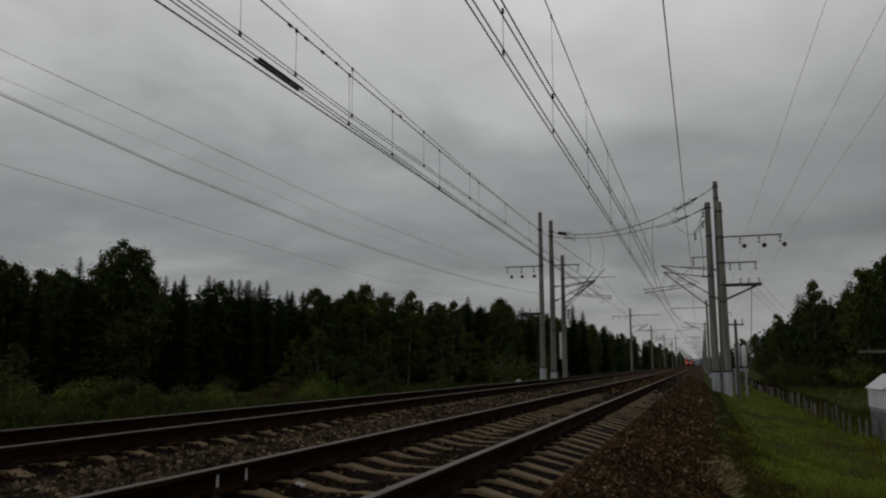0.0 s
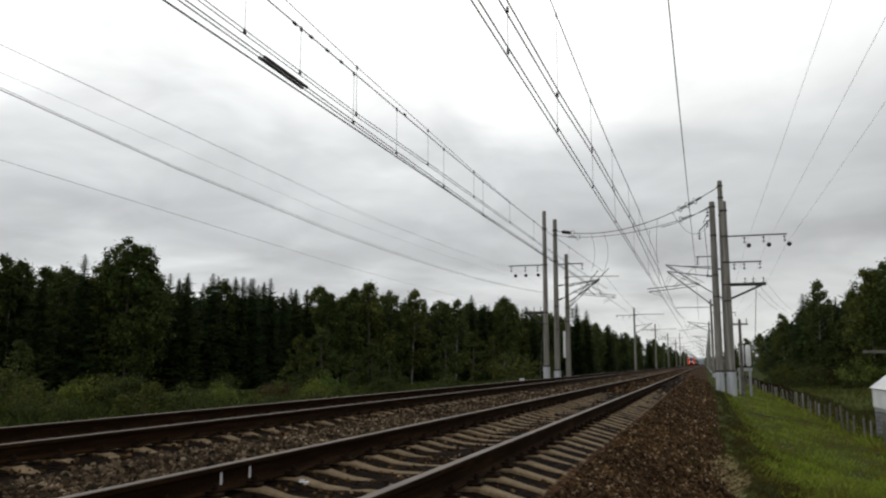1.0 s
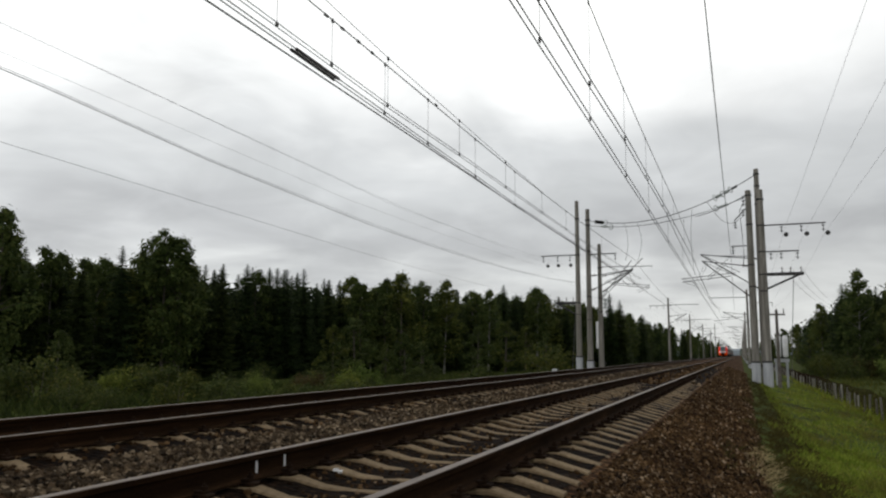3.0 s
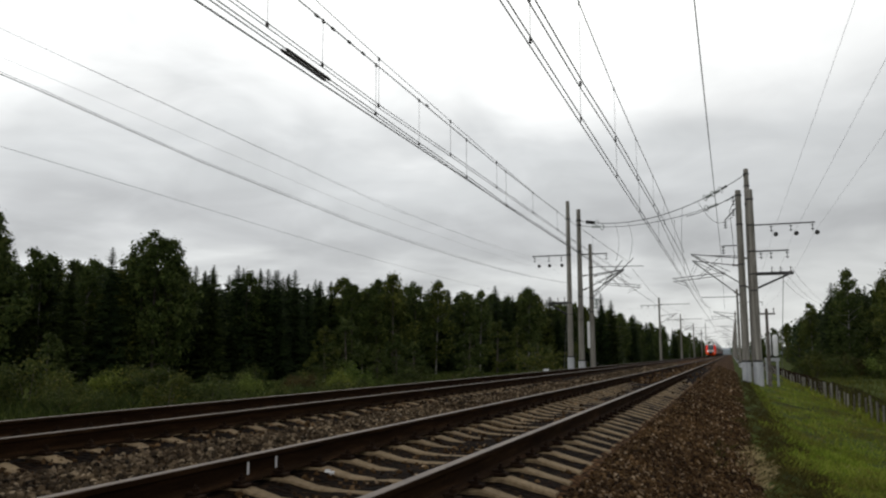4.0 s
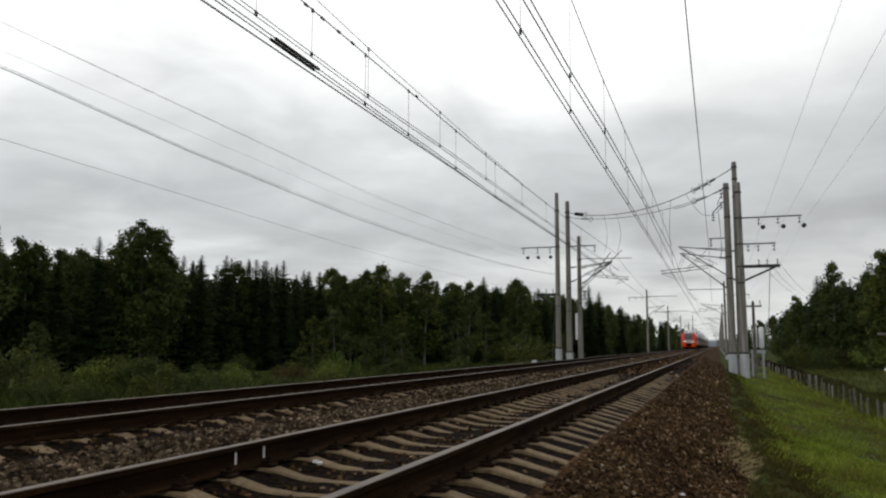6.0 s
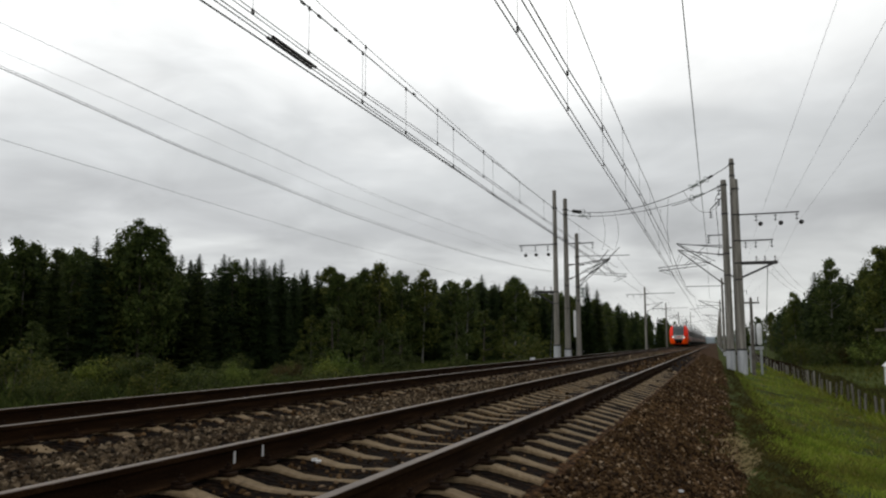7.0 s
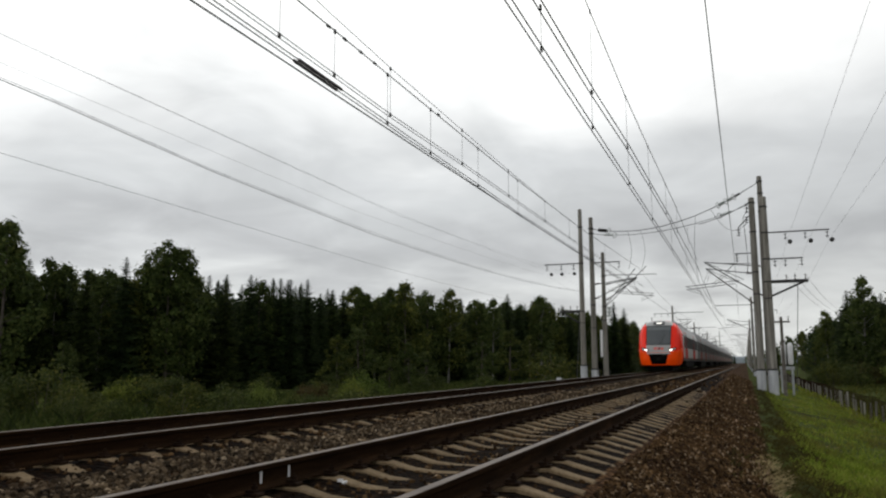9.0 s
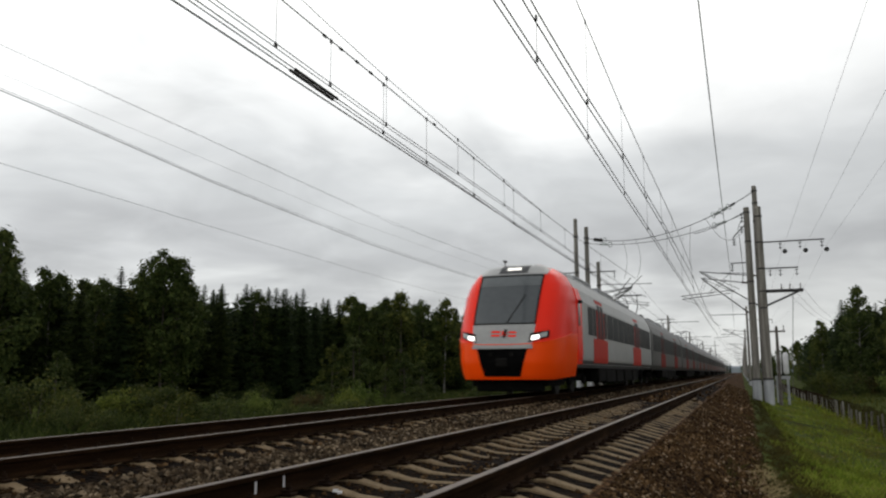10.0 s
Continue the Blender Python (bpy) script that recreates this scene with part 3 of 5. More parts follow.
jump.rope([(-0.2, 0, 10.7), (-0.55, 0, 10.0), (-0.5, 0, 9.2), (-0.45, 0, 8.3), (-0.4, 0, 7.0), (-0.5, 0, 6.3)], 0.022)
part("jumper_cable", jump, WIRE, pl)
for x, z, l in ((-0.3, 10.95, 0.7), (-0.34, 10.1, 0.5), (-0.85, 9.3, 0.5)):
    part("insulator", insulator(Mesh(), (x, -0.05, z), True, l, 3, 0.13), STEEL, pl)
part("arrester_arm", Mesh().tube((0, 0, 10.3), (-0.9, 0, 9.35), 0.04, n=6).tube((0, 0, 7.0), (-1.9, 0, 7.1), 0.025, n=6), GALV, pl)
part("number_plate", Mesh().box(-0.36, -0.32, -0.1, 0.1, 2.6, 4.4, 0.005), STEEL, pl, "dark ribbed strip of plates")
pr = pole(1.55, POLE_RIGHT, zr - 0.2, 11.3, 0.19, 0.27, "thick concrete pole with crossarms and whitewashed foot", 2.2)
crossbar(pr, 8.95, 0.1, 3.75, (1.2, 2.35, 3.6))
for x in (1.45, 2.65, 3.85):
    part("balancer", Mesh().lathe((x, 0, 8.3), (0, 1, 0), [(-0.12, 0.05), (-0.1, 0.14), (0.1, 0.14), (0.12, 0.05)], 12), STEEL, pr)
crossbar(pr, 7.25, 0.1, 2.15, (0.5, 1.1, 2.05))
crossbar(pr, 5.8, 0.1, 2.35, (), 0.95, (1.1, 1.6, 2.2))
for z in (4.7, 5.75, 7.2, 8.9, 10.6):
    band(pr, z, 0.22)
stay = Mesh().tube((1.75, 0.0, 5.7), (1.4, 2.0, zr), 0.02, n=6)
part("stay", stay, GALV, pr)

pm = pole(1.42, POLE_RIGHT + 0.55, zr - 0.3, 12.8, 0.15, 0.25, "taller weathered concrete pole behind a pair of poles", 0)
cantilever(pm, 0, 3.6, 5.3, -1, 2.0, 0.5)
for z in (10.4, 11.6, 12.4):
    band(pm, z, 0.17)

# white cabinets on a stand and a short wooden pole
cab = thing("cable_cabinet", "white rounded signal boxes on a grey stand in the grass", "cabinet", "", pose(2.62, 62.0, ground_z(2.62, 62)))
part("stand", Mesh().box(-0.35, -0.22, -0.1, 0.1, -0.4, 2.0, 0.01).box(0.36, 0.52, -0.1, 0.1, -0.4, 2.0, 0.01).box(-0.4, 0.6, -0.14, 0.14, 1.75, 2.0, 0.01), GREYPAINT, cab)
part("box", Mesh().lathe((-0.08, 0, 2.1), (0, 0, 1), [(0, 0.1), (0.1, 0.17), (1.4, 0.17), (1.55, 0.1)], 12), WHITE, cab, smooth=True)
part("box", Mesh().lathe((0.36, 0, 2.1), (0, 0, 1), [(0, 0.1), (0.1, 0.19), (1.4, 0.19), (1.55, 0.1)], 12), WHITE, cab, smooth=True)
part("post", Mesh().tube((0.1, 0, 1.9), (0.1, 0, 2.9), 0.05), STEEL, cab)
wp = thing("wooden_pole", "dark wooden post with a small crossarm and insulators", "pole", "", pose(2.35, 58.0, ground_z(2.35, 58)))
part("post", Mesh().tube((0, 0, -0.5), (0, 0, 5.3), 0.13, 0.09, 10), WOOD, wp)
part("crossarm", Mesh().box(-0.55, 0.55, -0.05, 0.05, 4.95, 5.06, 0.01), WOOD, wp)
for x in (-0.45, 0.0, 0.45):
    part("insulator", insulator(Mesh(), (x, 0, 5.06), False, 0.35, 2, 0.07), PORCELAIN, wp)

# the group of poles on the far side
la = pole(-11.8, POLE_LEFT, -1.3, 12.9, 0.15, 0.24, base=2.3)
crossbar(la, 8.55, -0.1, -2.95, (-0.6, -1.6, -2.75))
for x in (-0.75, -1.75, -2.6):
    part("balancer", Mesh().lathe((x + 0.2, 0, 7.75), (0, 1, 0), [(-0.1, 0.05), (-0.08, 0.13), (0.08, 0.13), (0.1, 0.05)], 12), STEEL, la)
crossbar(la, 4.75, -0.1, -1.75, (), 1.0, (-0.4, -0.95, -1.5))
for z in (3.8, 4.7, 8.5, 11.4):
    band(la, z, 0.19)
part("stay", Mesh().tube((-0.2, 0, 4.6), (-0.7, 0.6, -0.9), 0.025, n=6), GALV, la)
lb = pole(-11.02, POLE_LEFT + 0.4, -1.3, 12.25, 0.16, 0.25, base=2.0)
cantilever(lb, 0, 3.4, 5.6, 1, 1.7)
for z in (3.4, 5.2, 8.8, 10.9, 11.3):
    band(lb, z, 0.2)
lc = pole(-10.22, POLE_LEFT + 0.8, -1.2, 9.45, 0.14, 0.22, "slim concrete catenary pole with bracket over the track", 1.2)
cantilever(lc, 0, 2.55, 5.45, 1, 1.85)
m = Mesh().tube((0, 0, 7.62), (4.1, 0, 7.55), 0.028).tube((0.1, 0, 5.1), (3.35, 0, 8.2), 0.03).tube((0.1, 0, 5.2), (2.5, 0, 8.05), 0.03)
part("brace", m, GALV, lc)
crossbar(lc, 8.65, -1.0, 1.35, (1.25,))
part("cable_box", Mesh().box(-0.36, -0.16, -0.2, 0.2, 1.2, 3.3, 0.04), WHITE, lc, "white painted steel cable box")
part("disc_stack", Mesh().lathe((0.42, -0.25, 4.3), (0, 0, 1), [(0, 0.2), (0.15, 0.2), (0.16, 0.08), (0.3, 0.08), (0.31, 0.2), (0.46, 0.2), (0.47, 0.08), (0.62, 0.08), (0.63, 0.2), (0.78, 0.2)], 12), GLASS_INS, lc)
for z in (4.0, 5.1, 7.5):
    band(lc, z, 0.17)
tagged(part("marker_stone", Mesh().box(-0.16, 0.16, -0.12, 0.12, -0.6, 0.75, 0.03), WHITEWASH, at=pose(-12.0, 54.0, -1.0)), "short whitewashed marker post beside the track", "marker post")

# poles running away on both sides
for y, h in ((129, 9.6), (185, 9.7), (249, 9.9), (316, 10.1), (372, 14.5), (440, 10), (505, 10), (570, 10), (640, 10), (720, 10)):
    p = pole(-10.4, y, -1.2, h, 0.13, 0.2, "slim concrete catenary pole beside the tracks", 1.0)
    cantilever(p, 0, 2.7, 5.45, 1)
    crossbar(p, 8.4, 0.5, -2.9, (-0.7, -1.7, -2.7))
    crossbar(p, 8.5, -0.1, 4.6, ())
for y in (118, 180, 242, 305, 368, 430, 495, 560, 640, 720):
    p = pole(1.1, y, -1.2, 9.8, 0.13, 0.2, "slim concrete catenary pole beside the tracks", 1.2)
    cantilever(p, 0, 3.2, 5.05, -1)
    crossbar(p, 7.9, 0.1, 3.3, (1.2, 2.2, 3.2))
    crossbar(p, 8.7, -4.8, 0.1, ())


# ---- wires
def wire(name, knots, r, label, x_of=None, sag=None):
    """A wire through (x, y, z) knots, smoothly curved."""
    k = np.array(knots, float)
    ys = np.unique(np.concatenate([np.linspace(a, b, 9) for a, b in zip(k[:-1, 1], k[1:, 1])]))
    pts = []
    for y in ys:
        i = int(min(max(np.searchsorted(k[:, 1], y) - 1, 0), len(k) - 2))
        t = (y - k[i, 1]) / (k[i + 1, 1] - k[i, 1])
        drop = sag[i] * 4 * t * (1 - t) if sag else 0.0
        pts.append((k[i, 0] + t * (k[i + 1, 0] - k[i, 0]), y, k[i, 2] + t * (k[i + 1, 2] - k[i, 2]) - drop))
    return tagged(part(name, Mesh().rope(pts, r, 5), WIRE, fix=False), label, "wire", "overhead wires")


CW = "thin dark contact wire strung above the track"
MW = "dark messenger cable above the contact wire"
for dx in (-0.045, 0.045):
    wire("contact_wire", [(XN + dx, -30, 5.42), (XN + dx, 54, 5.42), (XN + dx, 118, 5.42), (XN + dx, 720, 5.42)], 0.012, CW)
for dx in (-0.05, 0.06):
    wire("messenger_wire", [(XN + dx, -30, 7.2), (XN + dx, 0, 6.2), (XN + dx, 11, 6.12), (XN + dx, 15.5, 6.2), (XN + dx, 20.7, 6.42), (XN + dx, 33.7, 6.64), (XN + dx * 3 - 0.2, 54, 7.0), (XN + 0.3, 118, 7.2)],
         0.014, MW, sag=[0, 0, 0, 0, 0, 0.03, 0.9])
wire("messenger_wire", [(XN, -30, 9.2), (XN, 5, 8.35), (XN, 15, 7.98), (XN, 20.6, 7.8), (XN, 26, 7.78), (XN, 37, 7.86), (XN, 54, 7.4)], 0.012, MW)
wire("contact_wire", [(XF, -30, 5.83), (XF, 9, 5.79), (XF, 30, 5.77), (XF, 62, 5.84), (XF, 129, 5.6), (XF, 720, 5.6)], 0.015, CW)
for dx in (-0.05, 0.05):
    wire("contact_wire", [(XF + dx, -30, 6.4), (XF + dx, 9.4, 5.97), (XF + dx, 16.4, 5.89), (XF + dx, 21.5, 5.85), (XF + dx, 26, 5.79), (XF + dx, 62, 6.0)], 0.011, CW)
    wire("contact_wire", [(XF + dx, -30, 6.5), (XF + dx, 9.8, 6.18), (XF + dx, 15.3, 6.12), (XF + dx, 20.2, 6.17), (XF + dx, 30, 6.2), (XF + dx, 36.4, 6.22), (XF + dx, 62, 6.5)], 0.009, CW)
wire("messenger_wire", [(XF, -30, 7.5), (XF, 11.85, 7.04), (XF, 21.4, 6.97), (XF, 25.7, 6.96), (XF, 30, 7.0), (XF, 36.5, 7.07), (XF, 62, 7.7)], 0.013, MW)
wire("messenger_wire", [(XF, -30, 9.6), (XF, 12.46, 7.31), (XF, 15.2, 7.21), (XF, 20, 7.13), (XF, 24.5, 7.05), (XF, 29.5, 7.03)], 0.008, MW)
for y in (12.45, 13.1, 13.8, 14.45, 18.2):
    tagged(part("wire_clamp", Mesh().box(XF - 0.02, XF + 0.02, y - 0.07, y + 0.07, 7.0, 7.05, 0.006), STEEL), "small dark clamp on the messenger cable", "wire clamp", "wire clamps")
splice = Mesh()
for dx in (-0.05, 0.05):
    splice.rope([(XF + dx, 11.35, 5.947), (XF + dx, 12.1, 5.939), (XF + dx, 12.9, 5.93)], 0.03, 8)
tagged(part("wire_sleeve", splice, STEEL), "thick black sleeve clamped round the overhead wires", "wire sleeve")
wire("messenger_wire", [(XN, 54, 7.0)] + [(XN, y, 7.1) for y in (118, 180, 242, 305, 368, 430, 495, 560, 640, 720)], 0.012, MW, sag=[0.8] * 10)
wire("messenger_wire", [(XF, 62, 7.4)] + [(XF, y, 7.4) for y in (129, 185, 249, 316, 372, 440, 505, 570, 640, 720)], 0.012, MW, sag=[0.9] * 10)


def dropper(x, y, z0, z1):
    m = Mesh().tube((x, y, z0), (x, y, z1), 0.005, n=5)
    m.box(x - 0.015, x + 0.015, y - 0.03, y + 0.03, z0 - 0.03, z0 + 0.05).box(x - 0.015, x + 0.015, y - 0.03, y + 0.03, z1 - 0.05, z1 + 0.03)
    tagged(part("dropper", m, WIRE), "thin dropper wire with clamps hanging between overhead wires", "dropper wire", "droppers")


for y, z0, z1 in ((11.2, 5.43, 6.12), (15.5, 5.43, 6.2), (20.9, 5.43, 6.42), (26.5, 5.43, 6.52), (34, 5.43, 6.64), (43, 5.43, 6.8)):
    dropper(XN, y, z0, z1)
for y, z0, z1 in ((15.6, 6.2, 7.96), (20.8, 6.43, 7.8), (26, 6.5, 7.78), (32, 6.6, 7.82), (37.5, 6.7, 7.88), (45, 6.85, 8.05)):
    dropper(XN, y, z0, z1)
for y, z0, z1 in ((10.8, 6.17, 7.05), (12.7, 6.15, 7.03), (15.1, 5.9, 7.01), (15.25, 6.13, 7.2), (17.65, 5.88, 7.0), (20, 6.17, 7.13), (21.4, 5.85, 6.97), (24.6, 6.18, 7.04), (25.75, 5.78, 6.96), (29.7, 6.2, 7.0), (34.3, 6.22, 7.04), (44, 6.3, 7.25)):
    dropper(XF, y, z0, z1)

PW = "thin power line wire on insulators along the railway"
for x, z in ((2.82, 8.35), (4.05, 8.35), (5.25, 8.35)):
    wire("line_wire", [(x, -15, z), (x, 54, z), (x - 0.5, 118, 7.4), (x - 0.5, 180, 7.4), (x - 0.5, 242, 7.4), (x - 0.5, 430, 7.4)], 0.0045, PW, sag=[0.15, 0.8, 0.8, 0.8, 0.8])
wire("feeder_wire", [(-0.33, -15, 7.2), (-0.33, 54, 7.1), (-0.6, 118, 7.0)], 0.013, "dark feeder cable leading to a pole insulator", sag=[0.25, 0.8])
for x, z0, z1, z2 in ((-13.39, 7.35, 7.0, 7.7), (-14.55, 7.3, 6.9, 7.7), (-12.47, 6.9, 6.5, 7.7)):
    wire("line_wire", [(x, -15, z0 + 0.4), (x, 10, z0 - 0.15), (x, 28, z1), (x, 62, z2), (x, 129, 7.8), (x, 185, 7.8)], 0.0034, PW, sag=[0, 0, 0.12, 0.9, 0.7])
wire("line_wire", [(-12.2, -15, 6.6), (-12.2, 11, 5.75), (-12.2, 16, 5.5), (-12.2, 25, 5.3), (-12.0, 62, 6.35)], 0.009, "dark sagging cable along the railway", sag=[0, 0, 0, 0.3])
wire("line_wire", [(-12.26, -15, 6.66), (-12.26, 11, 5.82), (-12.26, 16, 5.57), (-12.26, 25, 5.4), (-12.0, 62, 6.4)], 0.005, PW, sag=[0, 0, 0, 0.3])
wire("line_wire", [(-13.4, -15, 5.2), (-13.4, 12, 4.82), (-13.4, 26, 4.58), (-13.4, 62, 4.9), (-13.4, 129, 5.0)], 0.0045, PW, sag=[0, 0, 0.15, 0.8])


def cross_wire(a, b, sag, r, n=24, name="cross_span_wire"):
    a, b = Vector(a), Vector(b)
    pts = [a.lerp(b, t / n) - Vector((0, 0, sag * 4 * (t / n) * (1 - t / n))) for t in range(n + 1)]
    return pts


A, B = (-10.95, 62.3, 11.3), (1.35, 54, 12.3)
s1 = thing("cross_span_wire", "sagging dark wires with insulators strung between poles across the tracks", "wire", "overhead wires")
pts = cross_wire(A, B, 1.25, 0.016)
part("cable", Mesh().rope(pts, 0.026, 6), WIRE, s1, fix=False)
pts2 = cross_wire((-10.9, 62.3, 10.9), (0.8, 54, 10.9), 0.75, 0.012)
part("cable", Mesh().rope(pts2, 0.02, 6), WIRE, s1, fix=False)
pts3 = cross_wire((-2.5, 56, 10.1), (0.7, 54, 11.0), 0.15, 0.012)
part("cable", Mesh().rope(pts3, 0.022, 6), WIRE, s1, fix=False)
def ring(m, centre, r, axis):
    """A guard ring round the end of an insulator."""
    q = Vector(axis).to_track_quat("Z", "Y")
    return m.rope([Vector(centre) + q @ Vector((r * math.cos(k * 0.4488), r * math.sin(k * 0.4488), 0)) for k in range(15)], 0.03, 5)


for a, b, mat, n_disc, r in ((pts[1], pts[3], STEEL, 6, 0.15), (pts[19], pts[20], GLASS_INS, 4, 0.13), (pts[20], pts[21], GLASS_INS, 4, 0.13), (pts[21], pts[22], STEEL, 4, 0.1),
                             (pts2[2], pts2[4], GLASS_INS, 5, 0.09), (pts2[20], pts2[22], GLASS_INS, 5, 0.11)):
    part("insulator", string(Mesh(), a, b, n_disc, r), mat, s1)
for q, d in ((pts[3], pts[4] - pts[3]), (pts2[4], pts2[4] - pts2[3]), (pts[19], pts[20] - pts[19]), (pts[20], pts[21] - pts[20]), (pts[21], pts[22] - pts[21]), (pts2[20], pts2[21] - pts2[20])):
    part("guard_ring", ring(Mesh(), q, 0.2, d), GLASS_INS, s1)
for i, dz, bow in ((6, 2.9, 0.25), (8, 2.9, 0.3), (16, 4.6, -0.15)):
    q = pts[i]
    loop = [(q.x + bow * math.sin(k * math.pi / 12), q.y, q.z - dz * k / 12) for k in range(13)]
    part("jumper_cable", Mesh().rope(loop, 0.012, 5), WIRE, s1, fix=False)
sway = [pts[18].lerp(Vector((0.5, 54, 9.6)), k / 12) - Vector((0, 0, 0.9 * math.sin(math.pi * k / 12))) for k in range(13)]
part("jumper_cable", Mesh().rope(sway, 0.014, 5), WIRE, s1, "slack cable loop", fix=False)

for x, z in ((2.65, 6.2), (3.15, 6.2), (3.75, 6.2)):
    wire("line_wire", [(x, 54, z), (x + 4.5, 80, 5.4), (x + 11, 112, 5.6)], 0.01, "dark branch wire leaving a pole crossarm towards the trees", sag=[0.3, 0.4])

# ---- fence, hut, litter and marks
FX = 5.35
posts = [26.0 + 1.65 * k for k in range(84)]
fence = thing("fence", "low weathered fence of pale posts and dark wire mesh", "fence")
POST_ME = fixed_normals(Mesh().box(-0.04, 0.04, -0.04, 0.04, -0.4, 1.15, 0.01).done("post"))
POST_ME.materials.append(CONCRETE)
rf = random.Random(3)
for y in posts:
    part("post", POST_ME, WHITEWASH, fence, at=pose(FX + rf.uniform(-0.06, 0.06), y + rf.uniform(-0.2, 0.2), ground_z(FX, y) - rf.uniform(0, 0.3), rf.uniform(-3, 3), rf.uniform(-3, 3), 0))
for a, b in zip(posts[:-1], posts[1:]):
    za, zb = ground_z(FX, a), ground_z(FX, b)
    m = Mesh()
    for k in range(9):
        h = 0.08 + 0.135 * k
        m.tube((FX, a, za + h), (FX, b, zb + h), 0.005, n=4, cap=False)
    for k in range(11):
        t = (k + 0.5) / 11
        y, z = a + (b - a) * t, za + (zb - za) * t
        m.tube((FX, y, z + 0.05), (FX, y, z + 1.2), 0.005, n=4, cap=False)
    part("mesh_panel", m, CLIP, fence, fix=False)

hz = ground_z(6.5, 34) - 0.2
hut = thing("trackside_hut", "small white sheet-metal hut with pitched roof behind the fence", "hut", "", pose(6.36, 33.0, 0))
part("wall", Mesh().box(0, 2.6, 0, 3.0, hz, -0.22, 0.02), GREYPAINT, hut, "grey lower wall")
part("upper_wall", Mesh().box(-0.04, 2.64, -0.04, 3.04, -0.95, -0.2, 0.02), WHITE, hut)
part("roof", Mesh().prism([(-0.12, -0.2), (2.72, -0.2), (1.6, 0.35), (0.55, 0.35)], -0.12, 3.12), WHITE, hut)
part("base_plate", Mesh().box(0.5, 1.7, 0.6, 1.6, 0.35, 0.45, 0.02), WOOD, hut)
leg = Mesh()
for x in (0.62, 1.3):
    leg.tube((x, 0.8, 0.45), (x * 0.6 + 0.35, 1.0, 1.25), 0.05, n=6).tube((x, 1.5, 0.45), (x * 0.6 + 0.35, 1.2, 1.25), 0.05, n=6)
part("trestle", leg, WHITE, hut)
part("arm", Mesh().box(-0.6, 1.5, 1.0, 1.12, 1.16, 1.26, 0.01), WOOD, hut)

nl = XN - GAUGE / 2
for y in (5.2, 5.59):
    tagged(part("paint_mark", Mesh().box(nl + 0.009, nl + 0.0125, y - 0.014, y + 0.014, -0.145, -0.052), WHITE), "white paint stroke on the rail web", "paint mark", "paint marks")
rl = random.Random(11)


def crumple(x, y, z, size, mat, label, category):
    bm = bmesh.new()
    bmesh.ops.create_icosphere(bm, subdivisions=2, radius=size)
    for v in bm.verts:
        v.co *= rl.uniform(0.45, 1.2)
        v.co.z *= 0.5
    me = bpy.data.meshes.new("litter")
    bm.to_mesh(me)
    bm.free()
    tagged(part("litter", me, mat, at=pose(x, y, z)), label, category)


crumple(-3.08, 5.8, -0.18, 0.03, WHITE, "crumpled white plastic bag lying on the ballast", "litter")
crumple(-3.0, 5.72, -0.18, 0.028, WHITE, "crumpled white scrap of paper on the ballast", "litter")
crumple(-0.35, 7.6, -0.58, 0.03, WHITE, "small white scrap lying among the stones", "litter")
crumple(1.5, 8.5, ground_z(1.5, 8.5) + 0.05, 0.05, WHITE, "small white scrap lying in the grass", "litter")


# ---- plants
def blades(name, count, area, height, width, mat, label, seed, zf, mask=None, tip=0.4):
    rng = np.random.default_rng(seed)
    x0, x1, y0, y1 = area
    px = rng.uniform(x0, x1, count)
    py = y0 + (y1 - y0) * rng.uniform(0, 1, count) ** 1.6
    if mask:
        k = np.array([mask(a, b) for a, b in zip(px, py)])
        px, py = px[k], py[k]
    n = len(px)
    pz = np.array([zf(a, b) for a, b in zip(px, py)]) - 0.02
    h = height * rng.uniform(0.35, 1.2, n)
    a = rng.uniform(0, math.tau, n)
    ww = width * rng.uniform(0.6, 1.3, n)
    lx, ly = rng.normal(0, tip, n) * h, rng.normal(0, tip, n) * h
    cx, cy = np.cos(a) * ww, np.sin(a) * ww
    v = np.stack([np.stack([px - cx, py - cy, pz], -1), np.stack([px + cx, py + cy, pz], -1),
                  np.stack([px + lx * 0.4 + cx * 0.6, py + ly * 0.4 + cy * 0.6, pz + h * 0.6], -1), np.stack([px + lx, py + ly, pz + h], -1)], 1).reshape(-1, 3)
    i = 4 * np.arange(n)[:, None]
    f = np.concatenate([i + np.array([[0, 1, 2]]), i + np.array([[0, 2, 3]])]).tolist()
    me = bpy.data.meshes.new(name)
    me.from_pydata(v.tolist(), [], f)
    tagged(part(name, me, mat), label, "grass", kind="stuff")


def patchy(a, b, lo=-0.05):
    return noise.noise((a * 0.8, b * 0.5, 21)) + 0.5 * noise.noise((a * 2.3, b * 2.3, 5)) > lo


blades("grass", 52000, (0.1, 5.0, 4.0, 22.0), 0.11, 0.0065, GRASS, "short green grass on the embankment slope", 31, ground_z, lambda a, b: a > 0.62 + 0.5 * noise.noise((b * 0.6, 0, 0)) + 0.2 * noise.noise((b * 2.3, a * 3, 1)) and patchy(a, b, -0.12))
blades("grass", 50000, (0.95, 9.0, 14.0, 75.0), 0.15, 0.016, GRASS, "short green grass on the embankment slope", 32, ground_z, lambda a, b: patchy(a, b, -0.3))
blades("dry_grass", 7000, (1.3, 7.0, 4.0, 50.0), 0.09, 0.007, DRY, "scattered dry yellow grass on the slope", 37, ground_z, lambda a, b: noise.noise((a * 0.9, b * 0.6, 41)) > 0.12, 0.8)
blades("tall_grass", 3000, (4.9, 6.2, 24.0, 110.0), 0.4, 0.03, GRASS, "taller weeds along the fence", 33, ground_z)
